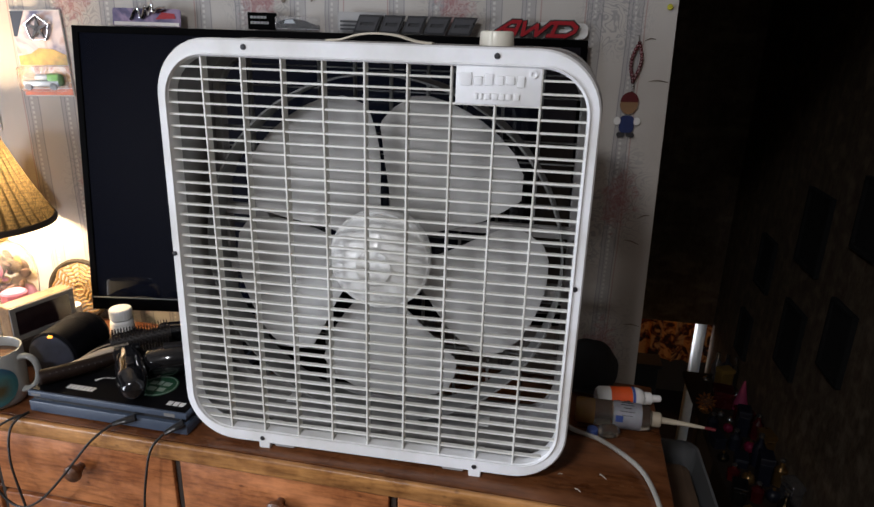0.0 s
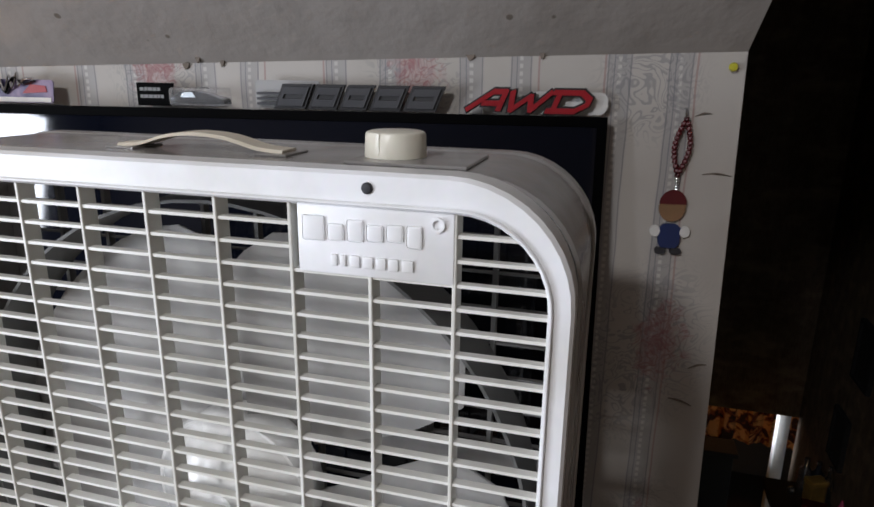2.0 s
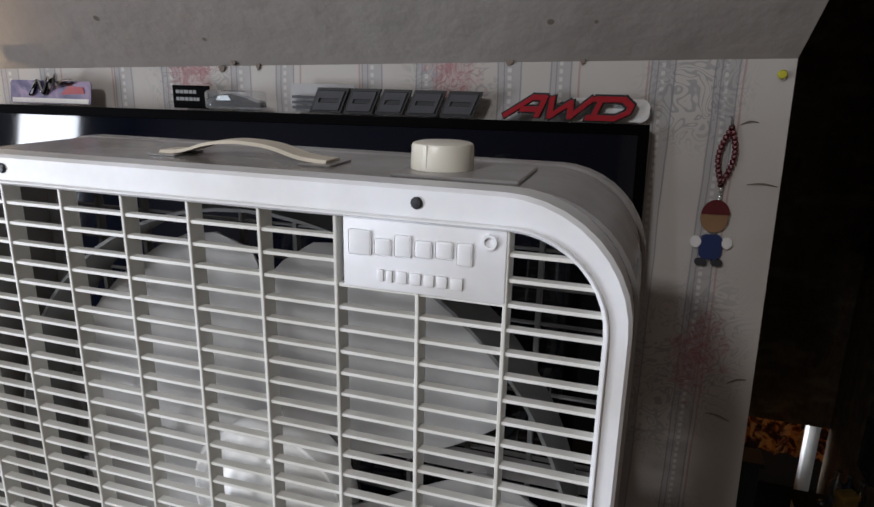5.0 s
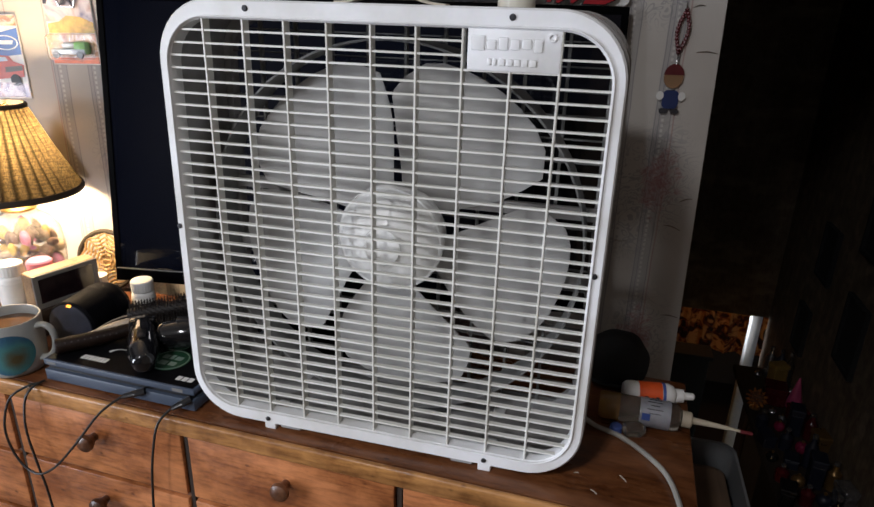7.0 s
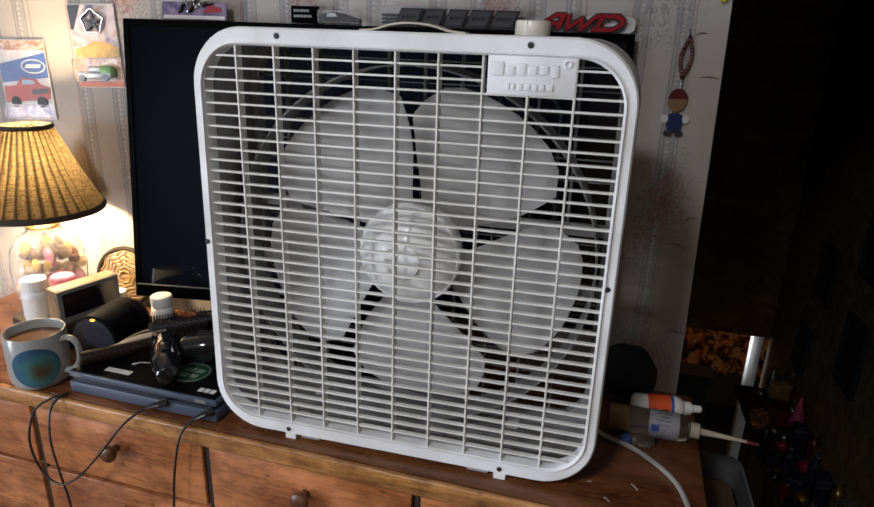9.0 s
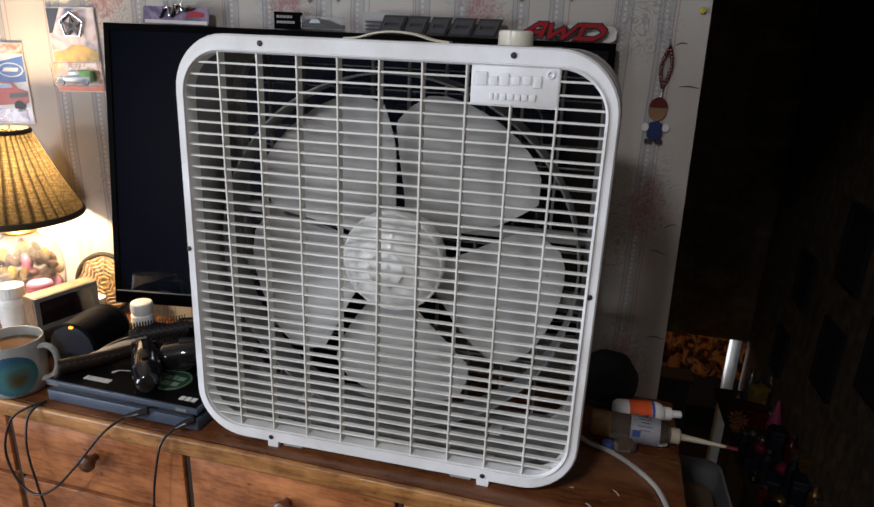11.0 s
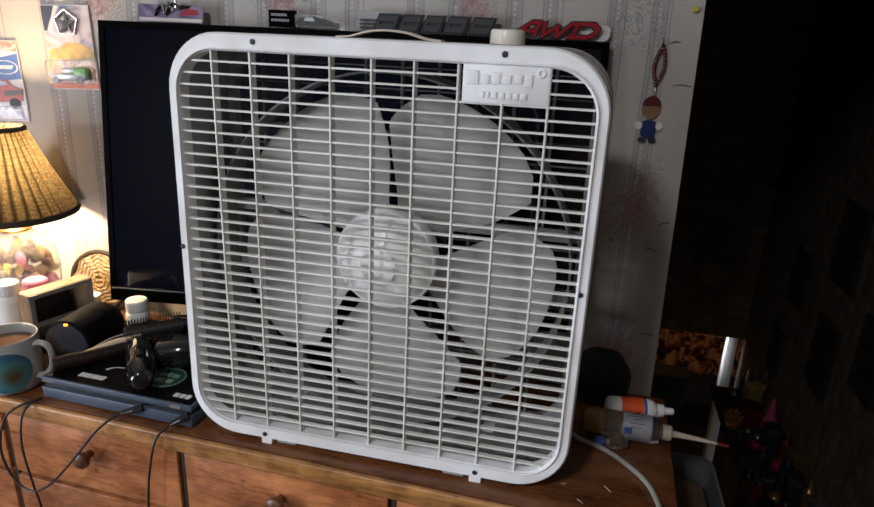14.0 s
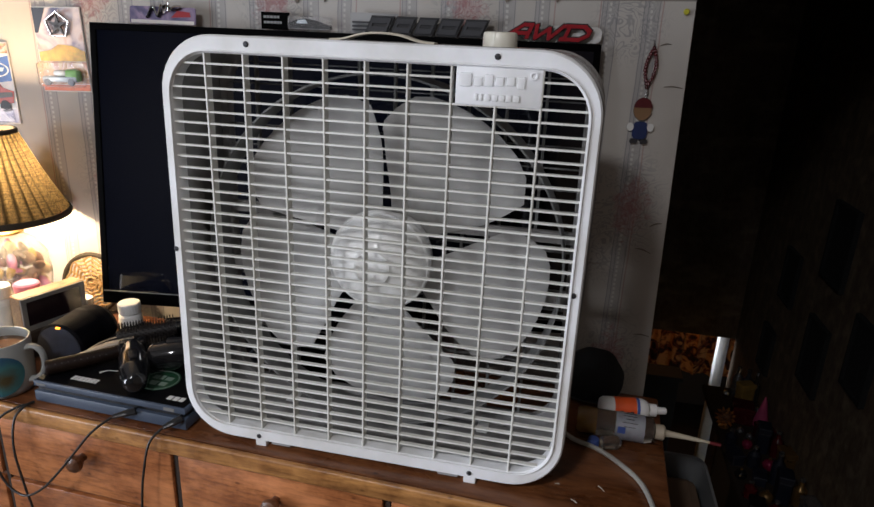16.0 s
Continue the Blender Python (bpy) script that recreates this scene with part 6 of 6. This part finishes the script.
def strokes(lines, width, y0, y1, bm=None):
    """Flat bars of one width along lines in x and z, standing between y0 and y1."""
    bm = bm or bmesh.new()
    k = 0
    for line in lines:
        for (xa, za), (xb, zb) in zip(line, line[1:]):
            d = math.hypot(xb - xa, zb - za)
            ex, ez = (xb - xa) / d * width / 2, (zb - za) / d * width / 2
            fx, fz = ex * 0.55, ez * 0.55
            q = [(xa - fx - ez, za - fz + ex), (xb + fx - ez, zb + fz + ex), (xb + fx + ez, zb + fz - ex), (xa - fx + ez, za - fz - ex)]
            slab(q, y0 - 0.00012 * k, y1 + 0.00002 * k, bm=bm)
            k += 1
    return bm


def fitted(lines, x, w, h, edge):
    return [[(x + px * w, edge + pz * (h - 2 * edge)) for px, pz in line] for line in lines]


BH = 0.0300
for x, w in ((-0.106, 0.040), (-0.062, 0.036), (-0.022, 0.034), (0.016, 0.038), (0.058, 0.040)):
    b = part("badge_block", slab([(x, 0.0), (x + w, 0.0), (x + w, BH), (x, BH)], -0.003, 0.003, m=SL), "badge_black", em)
    o = [(x + 0.003, 0.003), (x + w - 0.003, 0.003), (x + w - 0.003, BH - 0.003), (x + 0.003, BH - 0.003)]
    i = [(x + 0.008, 0.0125), (x + w - 0.008, 0.0125), (x + w - 0.008, BH - 0.0125), (x + 0.008, BH - 0.0125)]
    part("badge_face", frame_ring(o, i, -0.0050, -0.0031, m=SL, lip=0.0008), "gunmetal", b)
for z in (0.004, 0.010, 0.0165):
    part("side_bar", box((-0.128, -0.003, z), (-0.098 + z * lean, 0.003, z + 0.0032)), "gunmetal", em)
part("clear_backing", slab(rounded(0.085, 0.034, 0.004, 4, -0.090, 0.017), 0.0045, 0.0055), "pale_dull", em, "pale clear card behind the badge")

em2 = thing("awd_emblem", on_tv(-0.232, 0.022), "red car badge with black edges reading AWD, on the television", "emblem", "car badges")
AWD = ((((0.0, 0.0), (0.58, 1.0), (0.92, 1.0), (0.92, 0.0)), ((0.40, 0.36), (0.92, 0.36))),
       (((0.02, 1.0), (0.16, 0.0), (0.52, 0.78), (0.66, 0.0), (1.0, 1.0)),),
       (((0.10, 0.0), (0.10, 1.0)), ((-0.06, 1.0), (0.72, 1.0), (1.0, 0.66), (1.0, 0.34), (0.72, 0.0), (-0.06, 0.0))))
for letter, x, w in zip(AWD, (-0.070, -0.026, 0.026), (0.040, 0.046, 0.040)):
    bars = fitted(letter, x, w, 0.0300, 0.0045)
    own = strokes(bars, 0.0104, -0.003, 0.003)
    bmesh.ops.transform(own, matrix=SL, verts=own.verts)
    base = part("badge_edge", own, "badge_black", em2)
    own = strokes(bars, 0.0062, -0.0056, -0.0034)
    bmesh.ops.transform(own, matrix=SL, verts=own.verts)
    part("badge_face", own, "badge_red", base, "red painted letter")
part("white_card", slab(rounded(0.092, 0.026, 0.010, 5, 0.050, 0.013), 0.008, 0.0095), "white_paper", em2, "rounded white card behind")

# ---- down the stairs ----
curtain = bmesh.new()
cols = []
for i in range(60):
    x = 0.22 + 1.30 * i / 59
    y = 4.95 + 0.025 * math.sin(i * 0.9) + 0.012 * math.sin(i * 2.3)
    cols.append([curtain.verts.new((x, y, -0.15)), curtain.verts.new((x, y + 0.01, -1.12))])
for a, b in zip(cols, cols[1:]):
    curtain.faces.new((a[0], b[0], b[1], a[1]))
bmesh.ops.solidify(curtain, geom=curtain.faces[:], thickness=0.004)
cur = thing("curtain", pose(0.6, 4.95, -1.0), "orange-brown patterned cloth hanging in lamplight below", "curtain")
part("hanging_cloth", curtain, "curtain", cur, "", pose(-0.6, -4.95, 1.0), True)
part("rod", tube([(-0.39, 0.0, 0.86), (0.95, 0.0, 0.86)], 0.008, 8, 1), "pine_dark", cur)
cab = thing("low_cabinet", pose(0.58, 4.45, -1.7), "dark wooden cabinet in the room below", "cabinet")
part("body", box((-0.36, -0.2, 0.0), (0.30, -0.05, 0.86), 0.01, 2), "black_matt", cab)
part("cabinet_top", box((-0.38, -0.22, 0.86), (0.32, -0.04, 0.89), 0.005, 2), "black_matt", cab)
post = thing("door_frame_post", pose(1.005, 3.85, -1.7), "white-painted shiny post at the foot of the stairs", "post")
part("post_shaft", box((-0.032, -0.03, 0.0), (0.026, 0.03, 1.50), 0.006, 3), "white", post, smooth=True)
shelf = thing("stair_shelf", pose(0.86, 2.55, -1.7), "low shelf crowded with trinkets, blackened as unlit, along the wall", "shelf")
# shelf boards coloured near black to sit in the stairwell's gloom
part("shelf_top", box((-0.10, -0.95, 1.42), (0.135, 0.57, 1.45), 0.003, 1), "gap_shade", shelf)
part("shelf_side", box((-0.09, -0.94, 0.0), (0.13, -0.91, 1.42)), "gap_shade", shelf)
part("shelf_side", box((0.02, 0.53, 0.0), (0.13, 0.56, 1.42)), "gap_shade", shelf)
part("shelf_back", box((0.115, -0.90, 0.0), (0.13, 0.52, 1.42)), "gap_shade", shelf)
SZ = -0.25
rnd = random.Random(11)


def bauble(p, r, material, label):
    o = thing("bauble", pose(*p), label, "ornament", "trinkets on the shelf")
    part("globe", ball(r, sub=2, m=pose(0, 0, r)), material, o, smooth=True)
    part("neck", lathe([(r * 0.22, r * 1.95), (r * 0.22, r * 2.2), (0.0005, r * 2.22)], 10), "gold_foil", o)


def gift_box(p, s, material, label, rz):
    o = thing("trinket_box", pose(*p, 0, 0, rz), label, "box", "trinkets on the shelf")
    part("box_body", box((-s[0] / 2, -s[1] / 2, 0), (s[0] / 2, s[1] / 2, s[2] * 0.78), 0.003, 1), material, o)
    part("box_lid", box((-s[0] / 2 - 0.003, -s[1] / 2 - 0.003, s[2] * 0.785), (s[0] / 2 + 0.003, s[1] / 2 + 0.003, s[2]), 0.003, 1), material, o)


def small_bottle(p, r, h, material, label):
    o = thing("trinket_bottle", pose(*p), label, "bottle", "trinkets on the shelf")
    part("body", lathe([(0.0005, 0), (r, 0), (r, h * 0.6), (r * 0.4, h * 0.75), (r * 0.35, h * 0.9), (0.0005, h * 0.9)], 18), material, o, smooth=True)
    part("stopper", lathe([(r * 0.42, h * 0.9), (r * 0.42, h), (0.0005, h)], 14), "foil", o, smooth=True)


kinds = ["deep_red", "magenta", "foil", "navy", "gold_foil", "black_shiny", "black_shiny", "foil", "pine_dark", "navy", "pine_dark", "black_shiny"]
words = {"deep_red": "dark red foil", "magenta": "magenta foil", "foil": "silver foil", "navy": "navy blue", "gold_foil": "gold foil", "black_shiny": "glossy black", "pine_dark": "dark brown", "badge_red": "red"}
n = 0
for k in range(9):
    y = 1.70 + 0.110 * k
    for x in (0.79, 0.855, 0.915, 0.965):
        mt = kinds[rnd.randrange(len(kinds))]
        h = rnd.uniform(0.04, 0.09) + (0.05 if x > 0.9 else 0.0)
        pos = (x + rnd.uniform(-0.008, 0.008), y + rnd.uniform(-0.02, 0.02), SZ)
        f = n % 3
        n += 1
        if f == 0:
            bauble(pos, 0.020 + h * 0.06, mt, words[mt] + " bauble standing on the dark shelf")
        elif f == 1:
            gift_box(pos, (0.048, 0.070, h), mt, words[mt] + " trinket box standing on the shelf", rnd.uniform(-15, 15))
        else:
            small_bottle(pos, 0.024, h * 1.25, mt, words[mt] + " bottle standing on the shelf")
gift_box((0.925, 2.99, SZ), (0.070, 0.05, 0.105), "gold_card", "gold card trinket box standing on the shelf", 24)
small_bottle((0.905, 3.075, SZ), 0.026, 0.145, "foil", "tall silver foil bottle standing on the shelf")
small_bottle((0.968, 2.995, SZ), 0.020, 0.165, "oil_clear", "tall clear bottle standing on the shelf")
small_bottle((0.955, 3.085, SZ), 0.024, 0.130, "navy", "navy blue bottle standing on the shelf")
cone = thing("party_cone", pose(0.958, 2.80, SZ), "pink paper cone standing on the shelf", "ornament", "trinkets on the shelf")
part("cone", lathe([(0.034, 0.0), (0.036, 0.004), (0.004, 0.145), (0.0005, 0.147)], 24), "pink_card", cone, smooth=True)
gift_box((0.880, 2.82, SZ), (0.085, 0.09, 0.085), "deep_red", "dark red trinket box standing on the shelf", -8)
gift_box((0.940, 2.68, SZ), (0.060, 0.07, 0.070), "deep_red", "dark red trinket box standing on the shelf", 12)
for bx_, by_ in ((0.850, 2.70), (0.880, 2.66), (0.965, 2.90), (0.850, 3.02)):
    bauble((bx_, by_, SZ), 0.017, "foil", "small silver foil bauble standing on the shelf")
flower = thing("dried_flower_ball", pose(0.79, 2.74, SZ), "orange dried flower ball standing on the shelf", "ornament", "trinkets on the shelf")
own = bmesh.new()
for k in range(46):
    a, e = k * 2.39996, math.asin(1 - 2 * (k + 0.5) / 46)
    d = Vector((math.cos(a) * math.cos(e), math.sin(a) * math.cos(e), math.sin(e)))
    slab([(-0.007, 0.0), (0.007, 0.0), (0.0, 0.017)], -0.0008, 0.0008, bm=own, m=Matrix.Translation(Vector((0, 0, 0.050)) + d * 0.030) @ d.to_track_quat('Z', 'Y').to_matrix().to_4x4())
part("petals", own, "dried_orange", flower)
part("core", ball(0.031, m=pose(0, 0, 0.050)), "potpourri_b", flower, smooth=True)
part("stand", lathe([(0.022, 0.0), (0.022, 0.004), (0.007, 0.010), (0.007, 0.024), (0.0005, 0.025)], 16), "gold_foil", flower, smooth=True)
# picture frames on the dark stair wall
for y, z, w, h in ((2.52, 0.70, 0.22, 0.30), (2.52, 0.25, 0.20, 0.28), (2.15, 0.42, 0.18, 0.26), (2.95, 0.42, 0.18, 0.24), (3.05, 0.02, 0.16, 0.22), (2.12, 0.86, 0.18, 0.24)):
    pf = thing("picture_frame", pose(0.9985, y, z, 0, 0, -90), "black picture frame on the dark stair wall", "picture frame", "stair pictures")
    o = [(-w / 2, -h / 2), (w / 2, -h / 2), (w / 2, h / 2), (-w / 2, h / 2)]
    part("frame", frame_ring(o, [(a * 0.84, b * 0.88) for a, b in o], -0.018, 0.0, lip=0.002), "black_matt", pf)
    part("picture", box((-w * 0.43, -0.008, -h * 0.45), (w * 0.43, -0.0015, h * 0.45)), "black_matt", pf, "dark glazed picture")
